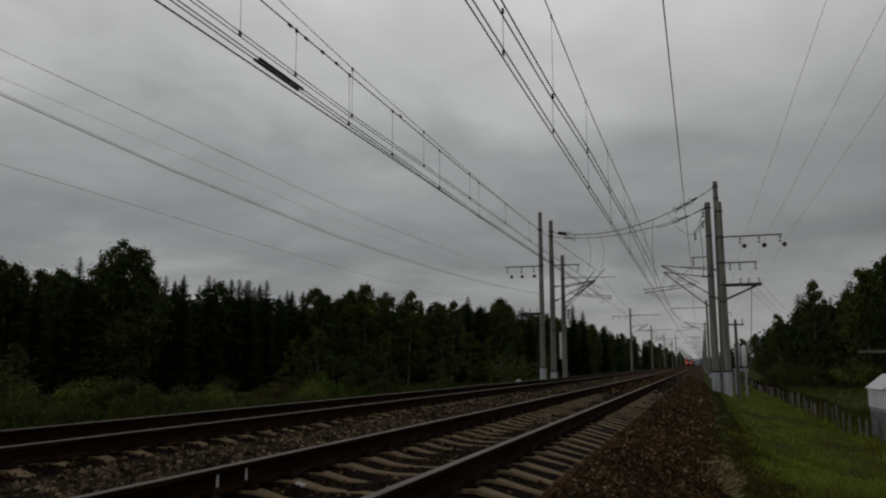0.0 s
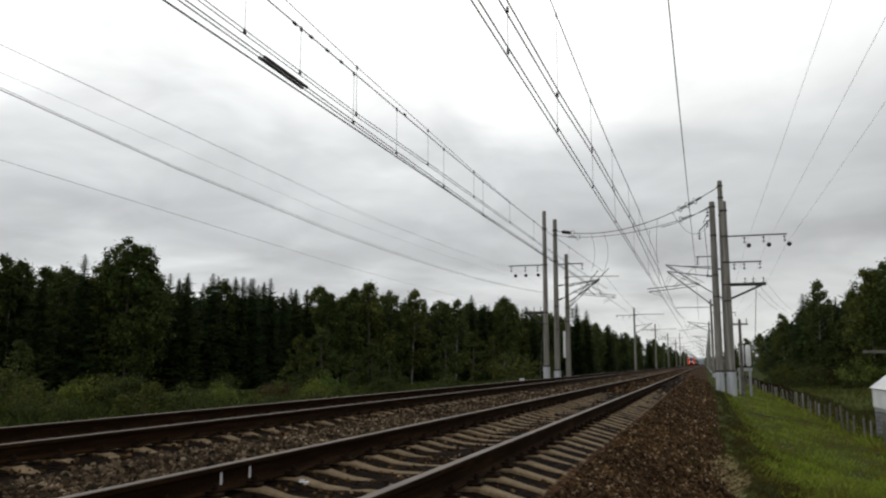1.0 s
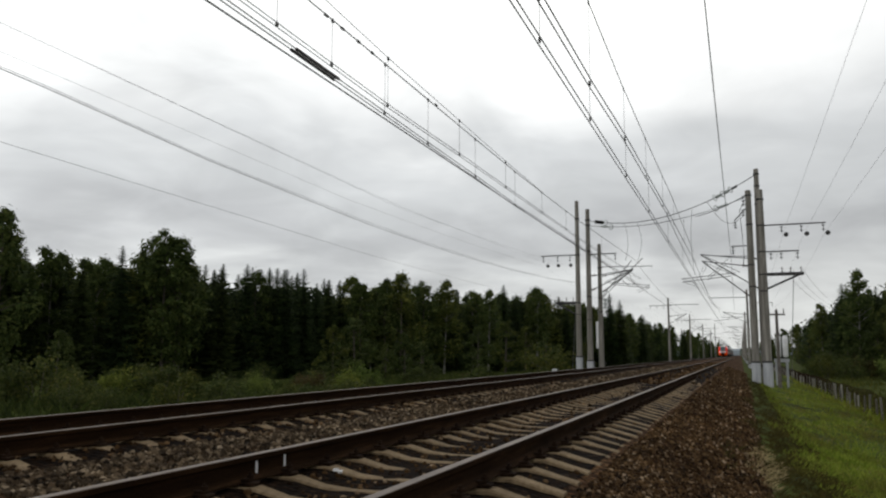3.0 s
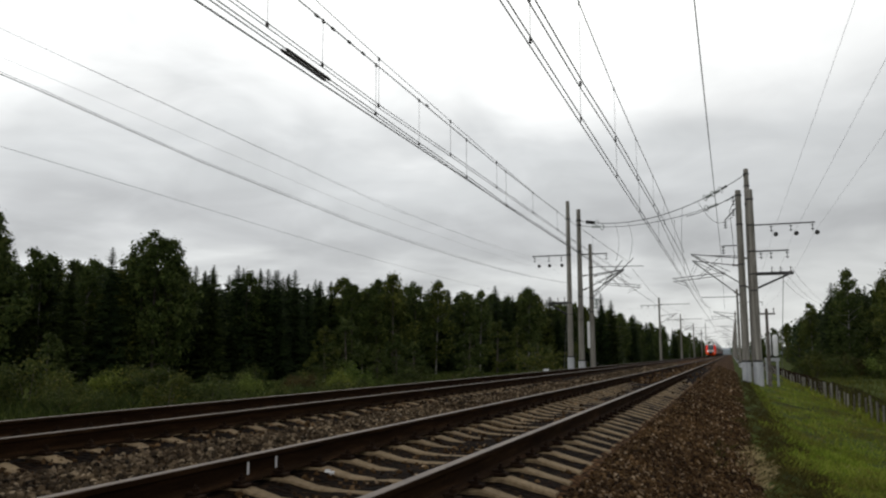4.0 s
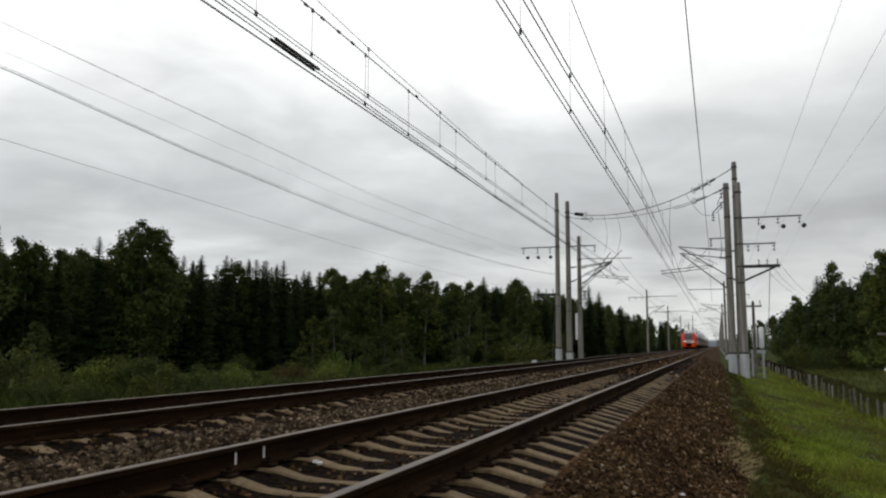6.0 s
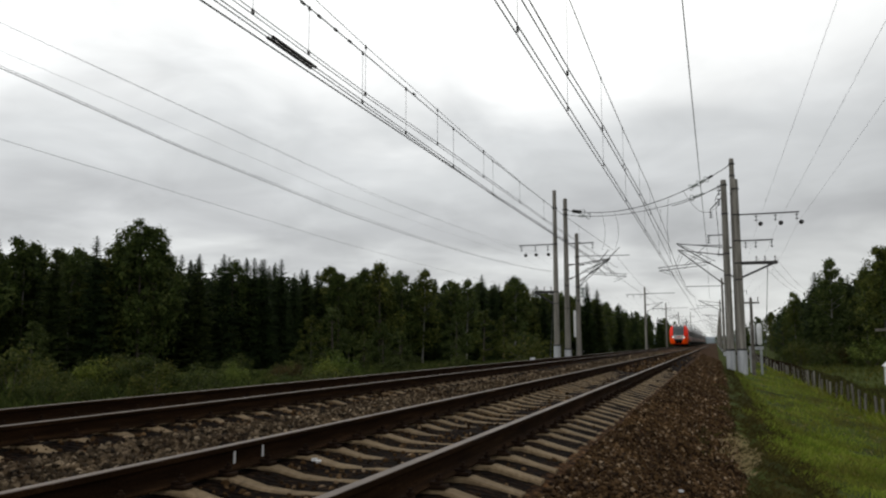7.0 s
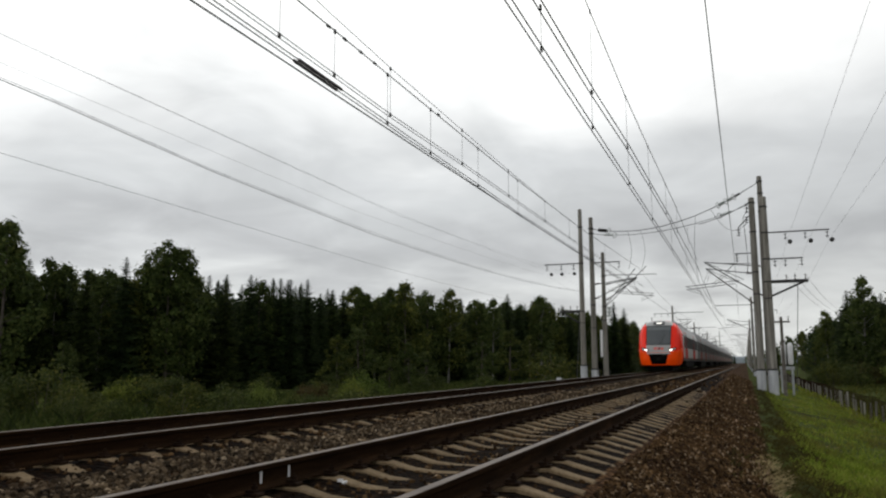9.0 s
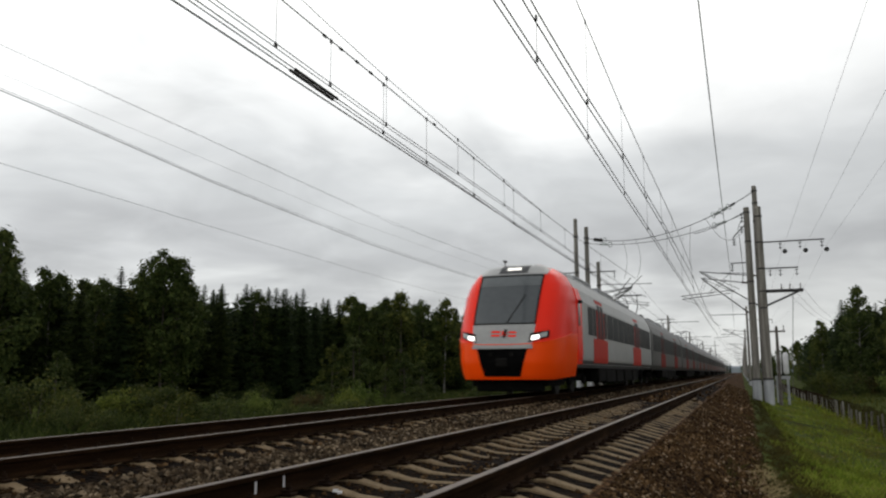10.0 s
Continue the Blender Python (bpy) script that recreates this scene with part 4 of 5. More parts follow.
blades("dry_grass", 12000, (-0.05, 0.75, 9.0, 16.0), 0.06, 0.004, DRY, "flattened straw-coloured dry grass at the edge of the ballast", 34, lambda a, b: max(ground_z(a, b), bed_z(a, b) if a < 0.55 else -9), lambda a, b: ((a - 0.27) / 0.26) ** 2 + ((b - 12.6) / 2.4) ** 2 < 0.8 + 0.9 * noise.noise((a * 3, b * 1.5, 4)), 0.9)
blades("weeds", 26000, (-0.3, 1.3, 6.0, 60.0), 0.1, 0.009, WEED, "sparse olive weeds growing at the foot of the ballast", 35, lambda a, b: max(ground_z(a, b), bed_z(a, b) if a < 0.55 else -9), lambda a, b: noise.noise((a * 2, b * 0.5, 14)) + 0.7 * noise.noise((a * 5, b * 4, 2)) > 0.35 - 0.6 * a, 0.7)
blades("weeds", 22000, (0.0, 1.35, 4.0, 24.0), 0.075, 0.006, WEED, "low brown and olive weeds on the verge", 39, lambda a, b: max(ground_z(a, b), bed_z(a, b) if a < 0.55 else -9), lambda a, b: noise.noise((a * 3, b * 1.2, 8)) > 0.25 - 0.6 * a, 0.9)
blades("tall_grass", 16000, (6.0, 34.0, 40.0, 118.0), 0.5, 0.035, SHRUB_LEAF, "rough meadow weeds behind the fence", 38, ground_z, lambda a, b: patchy(a * 0.3, b * 0.3, -0.25))
blades("tall_grass", 26000, (-42.0, -11.0, 8.0, 110.0), 0.9, 0.04, SHRUB_LEAF, "tall meadow weeds beyond the far track", 36, ground_z, lambda a, b: patchy(a * 0.2, b * 0.2, -0.2))


def cards(centres, radii, per, size, rng, flat=1.0):
    """Leaf clumps: crossed scraps scattered about centres, as vertex and face arrays."""
    c = np.repeat(centres, per, 0)
    r = np.repeat(radii, per)
    d = rng.normal(0, 1, (len(c), 3))
    d /= np.linalg.norm(d, axis=1)[:, None]
    p = c + d * (r * np.where(rng.uniform(0, 1, len(c)) < 0.6, rng.uniform(0.4, 1.0, len(c)), rng.uniform(0.8, 1.7, len(c))))[:, None] * np.array([1, 1, flat])
    face = d + rng.normal(0, 0.42, p.shape) + np.array([0, 0, 0.35])
    face /= np.linalg.norm(face, axis=1)[:, None]
    u = np.cross(face, rng.normal(0, 1, p.shape))
    u /= np.linalg.norm(u, axis=1)[:, None]
    w2 = np.cross(face, u)
    s = (size * rng.uniform(0.5, 1.3, len(p)))[:, None]
    v = np.stack([p - u * s, p + w2 * s * 0.55, p + u * s, p - w2 * s * 0.45], 1).reshape(-1, 3)
    f = (4 * np.arange(len(p))[:, None] + np.arange(4)[None]).tolist()
    return v, f


def mesh_of(name, v, f, mat):
    me = bpy.data.meshes.new(name)
    me.from_pydata(v.tolist() if hasattr(v, "tolist") else v, [], f)
    me.materials.append(mat)
    return me


def spruce(seed, h):
    rng = np.random.default_rng(seed)
    e = thing("spruce_tree", "tall dark green spruce at the edge of the forest", "tree", "forest trees", pose(0, 0, -60))
    part("trunk", Mesh().tube((0, 0, -0.5), (0, 0, h), 0.22, 0.02, 8), BARK, e)
    v, f = [], []
    z = 0.05 * h
    while z < h * 0.995:
        t = z / h
        r = (0.19 * h) * (1 - t) ** 0.56 * rng.uniform(0.8, 1.12) + 0.04
        turn = rng.uniform(0, math.tau)
        count = int(6 + 5 * (1 - t))
        for k in range(count):
            a = turn + (k + rng.uniform(-0.35, 0.35)) * math.tau / count
            rr = r * rng.uniform(0.6, 1.15)
            droop = rng.uniform(0.12, 0.38) * rr * (1 if t < 0.85 else 0.2)
            wd = 0.19 * rr + 0.07
            ca, sa = math.cos(a), math.sin(a)
            for q in range(3):
                s0, s1 = q / 3 * 0.9, (q + 1.25) / 3
                o = len(v)
                j = rng.uniform(-0.1, 0.1, 3) * (0.3 + rr * 0.3)
                wq = wd * (1.2 - 0.38 * q)
                mid = (s0 + s1) / 2
                zz0, zz1 = z - droop * s0 + j[2], z - droop * s1 + j[2] + (0.14 * rr if q == 2 else 0)
                v += [(ca * rr * s0 + j[0], sa * rr * s0 + j[1], zz0 + 0.08), (ca * rr * mid - sa * wq + j[0], sa * rr * mid + ca * wq + j[1], zz1 - wq * 0.5),
                      (ca * rr * s1 + j[0], sa * rr * s1 + j[1], zz1), (ca * rr * mid + sa * wq + j[0], sa * rr * mid - ca * wq + j[1], zz1 - wq * 0.5)]
                f.append((o, o + 1, o + 2, o + 3))
        z += h * 0.0165 + 0.08 * (1 - t)
    part("crown", mesh_of("crown", v, f, SPRUCE_LEAF), SPRUCE_LEAF, e)
    return e


def broadleaf(seed, h, mat=None, slim=0.2, name="birch_tree", label="leafy green birch at the edge of the forest", base=0.22, bark=None, n_clump=104, per=40, size=0.24):
    rng = np.random.default_rng(seed)
    mat = mat or BIRCH_LEAF
    e = thing(name, label, "tree", "forest trees", pose(0, 0, -60))
    m = Mesh()
    bend = rng.uniform(-0.03, 0.03, 2) * h
    tops = [(0, 0, -0.5), (bend[0] * 0.4, bend[1] * 0.4, h * 0.3), (bend[0], bend[1], h * 0.62), (bend[0] * 1.3, bend[1] * 1.3, h * 0.93)]
    for (a, b), (r0, r1) in zip(zip(tops[:-1], tops[1:]), ((0.19, 0.15), (0.15, 0.09), (0.09, 0.02))):
        m.tube(a, b, r0, r1, 7)
    cs, rs_ = [], []
    for k in range(n_clump):
        t = base + (0.985 - base) * rng.uniform(0, 1) ** 0.75
        env = math.sin(math.pi * min(1, max(0.03, (t - base + 0.06) / (1.1 - base))) ** 0.8) * slim * h
        a, q = rng.uniform(0, math.tau), rng.uniform(0.1, 1.05) ** 0.6
        c = (bend[0] * t + math.cos(a) * env * q, bend[1] * t + math.sin(a) * env * q, t * h)
        cs.append(c)
        rs_.append(rng.uniform(0.03, 0.07) * h * (1.25 - 0.6 * t))
        if k % 7 == 0:
            m.tube((bend[0] * t * 0.8, bend[1] * t * 0.8, t * h * 0.86), c, 0.05, 0.015, 5)
    part("trunk", m, bark or BIRCH, e)
    v, f = cards(np.array(cs), np.array(rs_), per, size, rng)
    part("crown", mesh_of("crown", v, f, mat), mat, e)
    return e


def shrub(seed, h, label, leaf=None):
    rng = np.random.default_rng(seed)
    e = thing("shrub", label, "shrub", "shrubs", pose(0, 0, -60))
    cs, rs_ = [], []
    m = Mesh()
    for k in range(26):
        a, q = rng.uniform(0, math.tau), rng.uniform(0, 1) ** 0.6
        t = rng.uniform(0.15, 0.95) * (1 - 0.45 * q * q)
        c = (math.cos(a) * q * h * 0.62, math.sin(a) * q * h * 0.62, t * h)
        cs.append(c)
        rs_.append(rng.uniform(0.13, 0.22) * h)
        if k % 3 == 0:
            m.tube((0, 0, -0.2), c, 0.03, 0.01, 5)
    part("stem", m, BARK, e)
    v, f = cards(np.array(cs), np.array(rs_), 60, 0.125, rng)
    part("foliage", mesh_of("foliage", v, f, leaf or SHRUB_LEAF), leaf or SHRUB_LEAF, e)
    return e


SPRUCES = [(spruce(101 + k, 16.0), 16.0) for k in range(4)]
BIRCHES = [(broadleaf(201 + k, 15.0, slim=(0.19, 0.22, 0.26, 0.17)[k], base=(0.16, 0.1, 0.08, 0.2)[k], bark=BARK if k in (1, 2) else BIRCH), 15.0) for k in range(4)]
BROAD = [(broadleaf(231 + k, 9.0, ALDER_LEAF, 0.32, "alder_tree", "low rounded leafy alder in front of the forest", 0.06, BARK, 52, 60, 0.2), 9.0) for k in range(2)]
SHRUBS = [(shrub(301 + k, 3.0, "bushy green willow shrub in the meadow"), 3.0) for k in range(3)]
BRIGHT = [(shrub(311, 3.0, "bright yellow-green willow bush in the meadow", YELLOW_LEAF), 3.0)]
RUSSET = [(shrub(312, 3.0, "low russet-brown autumn bush in the meadow", RUSSET_LEAF), 3.0)]
used = set()


def plant(stock, x, y, top, rnd):
    """Puts a tree of the stock at (x, y), as high as top metres over the rails."""
    ob, h = rnd.choice(stock)
    z = ground_z(x, y)
    s = (top - z) / h
    q = Matrix.Translation((x, y, z)) @ Matrix.Rotation(rnd.uniform(0, math.tau), 4, "Z")
    c = ob if ob not in used else copy_thing(ob, q)
    used.add(ob)
    wide = s * rnd.uniform(0.9, 1.15)
    c.matrix_basis = q @ Matrix.Diagonal((wide, wide, s, 1))


# skyline of the forest: bearing, elevation of the tree tops, distance of the edge
EDGE = [(-62, 7.5, 95), (-53, 7.5, 95), (-50, 8.6, 96), (-48.5, 7.2, 97), (-44, 6.7, 100), (-41, 6.9, 104), (-37, 6.35, 108), (-31, 6.1, 114), (-26, 5.25, 122), (-22, 5.2, 130), (-18, 4.7, 142),
        (-14, 4.5, 158), (-11.5, 4.0, 172), (-9, 3.5, 190), (-7.5, 3.0, 215), (-6.3, 2.65, 255), (-5.0, 2.1, 320), (-3.6, 1.75, 390), (-2.4, 1.3, 560), (-1.6, 0.95, 760), (-0.8, 0.6, 1150)]
RIGHT = [(0.45, 0.5, 1200), (1.3, 0.75, 800), (2.0, 1.2, 520), (3.0, 1.7, 330), (4.1, 2.3, 240), (5.0, 3.0, 190), (5.9, 3.2, 160), (6.6, 4.9, 148), (7.4, 5.2, 138), (8.4, 4.6, 132), (9.4, 4.9, 126), (10.2, 5.9, 120), (12, 6.7, 114), (20, 7.2, 105)]


def belt(table, step_deg, rnd, rows):
    az = table[0][0]
    while az < table[-1][0]:
        el = profile(az, [(a, b) for a, b, c in table])
        d0 = profile(az, [(a, c) for a, b, c in table])
        for back, drop, low in rows:
            d = d0 + back + rnd.uniform(-4, 5)
            b = radians(az + rnd.uniform(-0.5, 0.5) * step_deg)
            top = H_EYE + math.tan(radians(el)) * d0 * (1 + back / d0 * 0.6) * rnd.uniform(drop, 1.0)
            dark = 0.55 + 0.4 * noise.noise((az * 0.2, 3, 3))
            if -38 < az < -27:
                dark = 0.9
            stock = SPRUCES if rnd.random() < dark else BIRCHES
            plant(stock, d * math.sin(b), d * math.cos(b), max(top, 5.0), rnd)
        az += step_deg * max(0.3, 120 / d0) * rnd.uniform(0.7, 1.3)


def far_woods(table, name, seed):
    """The depth of the forest behind its edge, as one mass of leaf clumps."""
    rng = np.random.default_rng(seed)
    cs, rs_ = [], []
    for k in range(3600):
        az = rng.uniform(table[0][0], table[-1][0])
        el, d0 = profile(az, [(a, b) for a, b, c in table]), profile(az, [(a, c) for a, b, c in table])
        d = d0 + rng.uniform(12, 24)
        b = radians(az)
        z0 = ground_z(d * math.sin(b), d * math.cos(b))
        top = H_EYE + math.tan(radians(el)) * d0 * 0.93
        cs.append((d * math.sin(b), d * math.cos(b), z0 + (top - z0) * rng.uniform(0.0, 0.84) ** 0.9))
        rs_.append(rng.uniform(1.3, 2.3))
    v, f = cards(np.array(cs), np.array(rs_), 18, 0.7, rng)
    tagged(part(name, mesh_of(name, v, f, SPRUCE_LEAF), SPRUCE_LEAF), "dense dark green forest behind the front trees", "forest", kind="stuff")


far_woods(EDGE[:16], "far_woods", 8)
far_woods(RIGHT[4:], "far_woods", 9)
rt = random.Random(77)
belt(EDGE, 0.95, rt, ((0, 0.8, 0), (6, 0.86, 0), (13, 0.9, 0)))
belt(RIGHT, 1.1, rt, ((0, 0.82, 0), (8, 0.85, 0)))
# trees that stand out of the skyline
for az, el, d, stock in ((-39.9, 8.35, 100, BIRCHES[2:3]), (-39.1, 7.8, 101, BIRCHES[1:2]), (-40.6, 7.8, 102, BIRCHES[2:3]), (-42.7, 7.15, 98, SPRUCES), (-23.5, 5.75, 124, BIRCHES), (-24.4, 5.4, 126, BIRCHES),
                         (-20.4, 5.35, 132, BIRCHES), (-16.1, 4.95, 146, SPRUCES), (-13.8, 4.65, 156, BIRCHES), (-8.6, 4.3, 186, SPRUCES), (-7.9, 3.8, 190, SPRUCES), (-49.9, 9.0, 94, BIRCHES[1:2]),
                         (-36.1, 6.2, 105, SPRUCES), (-31.7, 5.95, 110, SPRUCES), (7.1, 5.5, 132, BIRCHES), (6.3, 4.6, 136, SPRUCES), (10.3, 6.1, 112, BIRCHES), (11.6, 6.9, 108, BIRCHES), (5.0, 3.35, 170, BIRCHES)):
    b = radians(az)
    plant(stock, d * math.sin(b), d * math.cos(b), H_EYE + math.tan(radians(el)) * d, rt)
# rounded low trees and shrubs in front
for az, el, d in ((-23.2, 1.4, 84), (-22.0, 0.9, 82), (-24.6, 0.7, 86), (-13.1, 1.2, 96), (-12.2, 0.7, 98), (-46.2, 1.4, 62), (-10.4, 0.8, 120), (-26.8, 2.6, 92), (-28.3, 2.0, 92), (-18, 2.0, 110), (-16, 2.4, 118), (-14.6, 2.0, 120),
                  (8.2, 2.0, 122), (7.2, 1.6, 126), (9.2, 2.0, 120), (6.4, 1.2, 130), (10.4, 2.2, 112), (5.4, 1.1, 130), (4.2, 1.0, 160)):
    b = radians(az)
    plant(BROAD, d * math.sin(b), d * math.cos(b), H_EYE + math.tan(radians(el)) * d, rt)
for k in range(92):
    az = rt.uniform(-56, -9)
    b, d = radians(az), rt.uniform(42, 88) * (1 if az < -25 else 1.15)
    x, y = d * math.sin(b), d * math.cos(b)
    if x < -13.5:
        plant(SHRUBS, x, y, H_EYE + math.tan(radians(rt.choice((-2.2, -2.0, -1.8, -1.7, -1.5, -1.1, -0.8)) + rt.uniform(-0.25, 0.25))) * d, rt)
for k in range(34):
    az = rt.uniform(3.0, 13)
    b, d = radians(az), rt.uniform(106, 132)
    x, y = d * math.sin(b), d * math.cos(b)
    if x > 7:
        plant(SHRUBS, x, y, H_EYE + math.tan(radians(rt.uniform(-0.9, 0.2))) * d, rt)
for az, el, d, stock in ((-26.4, -0.6, 62, BRIGHT), (-27.2, -1.0, 60, BRIGHT), (-29.6, -1.15, 62, RUSSET), (-30.6, -1.3, 64, RUSSET), (-40.9, -0.4, 58, SHRUBS), (-39.8, -0.7, 57, SHRUBS), (-42.2, -0.9, 58, BRIGHT),
                         (-12.9, 0.8, 90, SHRUBS), (-33.6, -1.3, 60, BRIGHT), (-18.6, -1.2, 84, RUSSET), (-47.2, 0.1, 55, SHRUBS), (-50.0, 0.3, 54, SHRUBS), (9.4, 0.3, 108, BRIGHT), (7.0, 0.1, 118, RUSSET)):
    b = radians(az)
    plant(stock, d * math.sin(b), d * math.cos(b), H_EYE + math.tan(radians(el)) * d, rt)
for ob, h in SPRUCES + BIRCHES + BROAD + SHRUBS + BRIGHT + RUSSET:
    assert ob in used


# a low wooded rise far down the line, pale with distance
rise_xs = np.linspace(-700, 700, 141)
rise_top = [float(20 + 9 * noise.noise((x * 0.004, 2, 0)) + 5 * noise.noise((x * 0.03, 5, 0)) + 2.5 * noise.noise((x * 0.11, 9, 0))) for x in rise_xs]
rise = Mesh().sheet([[(float(x), 2600.0, -4.0) for x in rise_xs], [(float(x), 2602.0, z * 0.7) for x, z in zip(rise_xs, rise_top)], [(float(x), 2620.0, z) for x, z in zip(rise_xs, rise_top)],
                     [(float(x), 2700.0, -4.0) for x in rise_xs]])
tagged(part("backdrop", rise, HAZY), "pale blue-grey wooded rise at the far end of the line", "distance", kind="structure")


# ---- the train: ten coupled cars on the far track
CAR = 26.0
HALF = [(0.35, 1.52), (0.6, 1.62), (1.0, 1.70), (1.6, 1.74), (2.4, 1.74), (3.1, 1.715), (3.5, 1.61), (3.85, 1.42), (4.1, 1.10), (4.25, 0.72), (4.33, 0.0)]
NOSE = [(0.35, 0.22), (0.6, 0.08), (1.0, 0.0), (1.5, 0.04), (2.0, 0.2), (2.4, 0.42), (3.0, 0.80), (3.5, 1.16), (3.85, 1.46), (4.1, 1.85), (4.25, 2.4), (4.33, 3.0)]
BACK = 3.0


def nose(x, z, out=0.0):
    """A point of the cab's shell: x metres off the middle, z metres high."""
    hw, yf = max(profile(z, HALF), 0.02), profile(z, NOSE)
    s = min(1.0, abs(x) / hw)
    e = 3.9
    y = yf + (BACK - yf) * (1 - (1 - s ** e) ** (1 / e))
    return (x * (1 + out * 0.5), y - out, z)


def patch(z0, z1, left, right, out=0.012, nx=16, nz=10):
    """A panel on the shell between two heights; left and right give its edges at a height."""
    rows = []
    for i in range(nz + 1):
        z = z0 + (z1 - z0) * i / nz
        rows.append([nose(left(z) + (right(z) - left(z)) * k / nx, z, out) for k in range(nx + 1)])
    m = Mesh().sheet(rows)
    edge = [rows[0], [r[-1] for r in rows], rows[-1][::-1], [r[0] for r in rows[::-1]]]
    for line in edge:
        m.sheet([line, [(p[0] * 0.995, p[1] + out + 0.02, p[2]) for p in line]])
    return m


def slanted(a, b, c, d, out, nx=8, nz=4):
    """A panel on the cab's shell with four corners (x, z): low a to b, high d to c."""
    rows = []
    for i in range(nz + 1):
        v = i / nz
        low = (a[0] + (d[0] - a[0]) * v, a[1] + (d[1] - a[1]) * v)
        high = (b[0] + (c[0] - b[0]) * v, b[1] + (c[1] - b[1]) * v)
        rows.append([nose(low[0] + (high[0] - low[0]) * k / nx, low[1] + (high[1] - low[1]) * k / nx, out) for k in range(nx + 1)])
    m = Mesh().sheet(rows)
    for line in (rows[0], [r[-1] for r in rows], rows[-1][::-1], [r[0] for r in rows[::-1]]):
        m.sheet([line, [(p[0] * 0.995, p[1] + out + 0.02, p[2]) for p in line]])
    return m


def shell(z_low, z_high, nz):
    """The cab's shell between two heights, each a function of the place across."""
    us = [math.copysign(abs(u) ** 0.75, u) for u in np.linspace(-1, 1, 57)]
    rows = []
    for i in range(nz + 1):
        row = []
        for u in us:
            z = z_low(u) + (z_high(u) - z_low(u)) * i / nz
            hw = profile(z, HALF)
            row.append(nose(math.sin(u * math.pi / 2) * hw, z))
        rows.append(row)
    return Mesh().sheet(rows)


SECTION = [(1.70, 0.98), (1.735, 1.2), (1.74, 1.6), (1.74, 2.4), (1.737, 3.1), (1.62, 3.5), (1.42, 3.85), (1.10, 4.1), (0.72, 4.25), (0.0, 4.33)]
OUTLINE = [(-x, z) for x, z in SECTION] + [(x, z) for x, z in SECTION[-2::-1]]


def side_x(z):
    return profile(z, [(b, a) for a, b in SECTION])


def side_panel(y0, y1, z0, z1, side, out=0.007, nz=5):
    """A panel that follows the car's side."""
    rows = []
    for i in range(nz + 1):
        z = z0 + (z1 - z0) * i / nz
        rows.append([(side * (side_x(z) + out), y0, z), (side * (side_x(z) + out), y1, z)])
    m = Mesh().sheet(rows)
    back = [[(side * (abs(a) - out - 0.03), y, z) for a, y, z in row] for row in rows]
    m.sheet([rows[0], back[0]]).sheet([rows[-1], back[-1]]).sheet([[r[0] for r in rows], [r[0] for r in back]]).sheet([[r[1] for r in rows], [r[1] for r in back]])
    return m


def bogie(parent, y, powered):
    b = Mesh()
    for sx in (-1, 1):
        b.box(sx * 1.12 - 0.09, sx * 1.12 + 0.09, y - 1.75, y + 1.75, 0.42, 0.72, 0.04)
        b.box(sx * 1.12 - 0.16, sx * 1.12 + 0.16, y - 0.3, y + 0.3, 0.7, 0.98, 0.05)
    b.box(-1.1, 1.1, y - 0.35, y + 0.35, 0.45, 0.75, 0.04)
    bo = part("bogie", b, BLACK, parent)
    for dy in (-1.3, 1.3):
        wm = Mesh()
        for sx in (-1, 1):
            wm.lathe((sx * 0.795 - 0.07, y + dy, 0.46), (1, 0, 0), [(0, 0.42), (0.01, 0.46), (0.13, 0.46), (0.14, 0.42)], 20)
        wm.tube((-0.8, y + dy, 0.46), (0.8, y + dy, 0.46), 0.08)
        part("wheelset", wm, STEEL, bo)
        for sx in (-1, 1):
            part("axle_box", Mesh().lathe((sx * 1.2, y + dy, 0.46), (sx, 0, 0), [(0, 0.17), (0.1, 0.17), (0.14, 0.1)], 10), BLACK, bo)


def pantograph(parent, y, z0, z1):
    m = Mesh()
    m.box(-0.7, 0.7, y - 0.6, y + 0.6, z0, z0 + 0.08, 0.02)
    mid = (z0 + z1) / 2
    for sx in (-1, 1):
        m.tube((sx * 0.35, y - 0.5, z0 + 0.1), (sx * 0.3, y + 0.9, mid), 0.03, n=6)
        m.tube((sx * 0.3, y + 0.9, mid), (sx * 0.4, y, z1 - 0.06), 0.025, n=6)
        m.tube((sx * 1.0, y, z1 - 0.15), (sx * 0.7, y, z1), 0.02, n=6)
    m.box(-0.72, 0.72, y - 0.18, y - 0.1, z1 - 0.04, z1 + 0.01).box(-0.72, 0.72, y + 0.1, y + 0.18, z1 - 0.04, z1 + 0.01)
    part("pantograph", m, STEEL, parent)


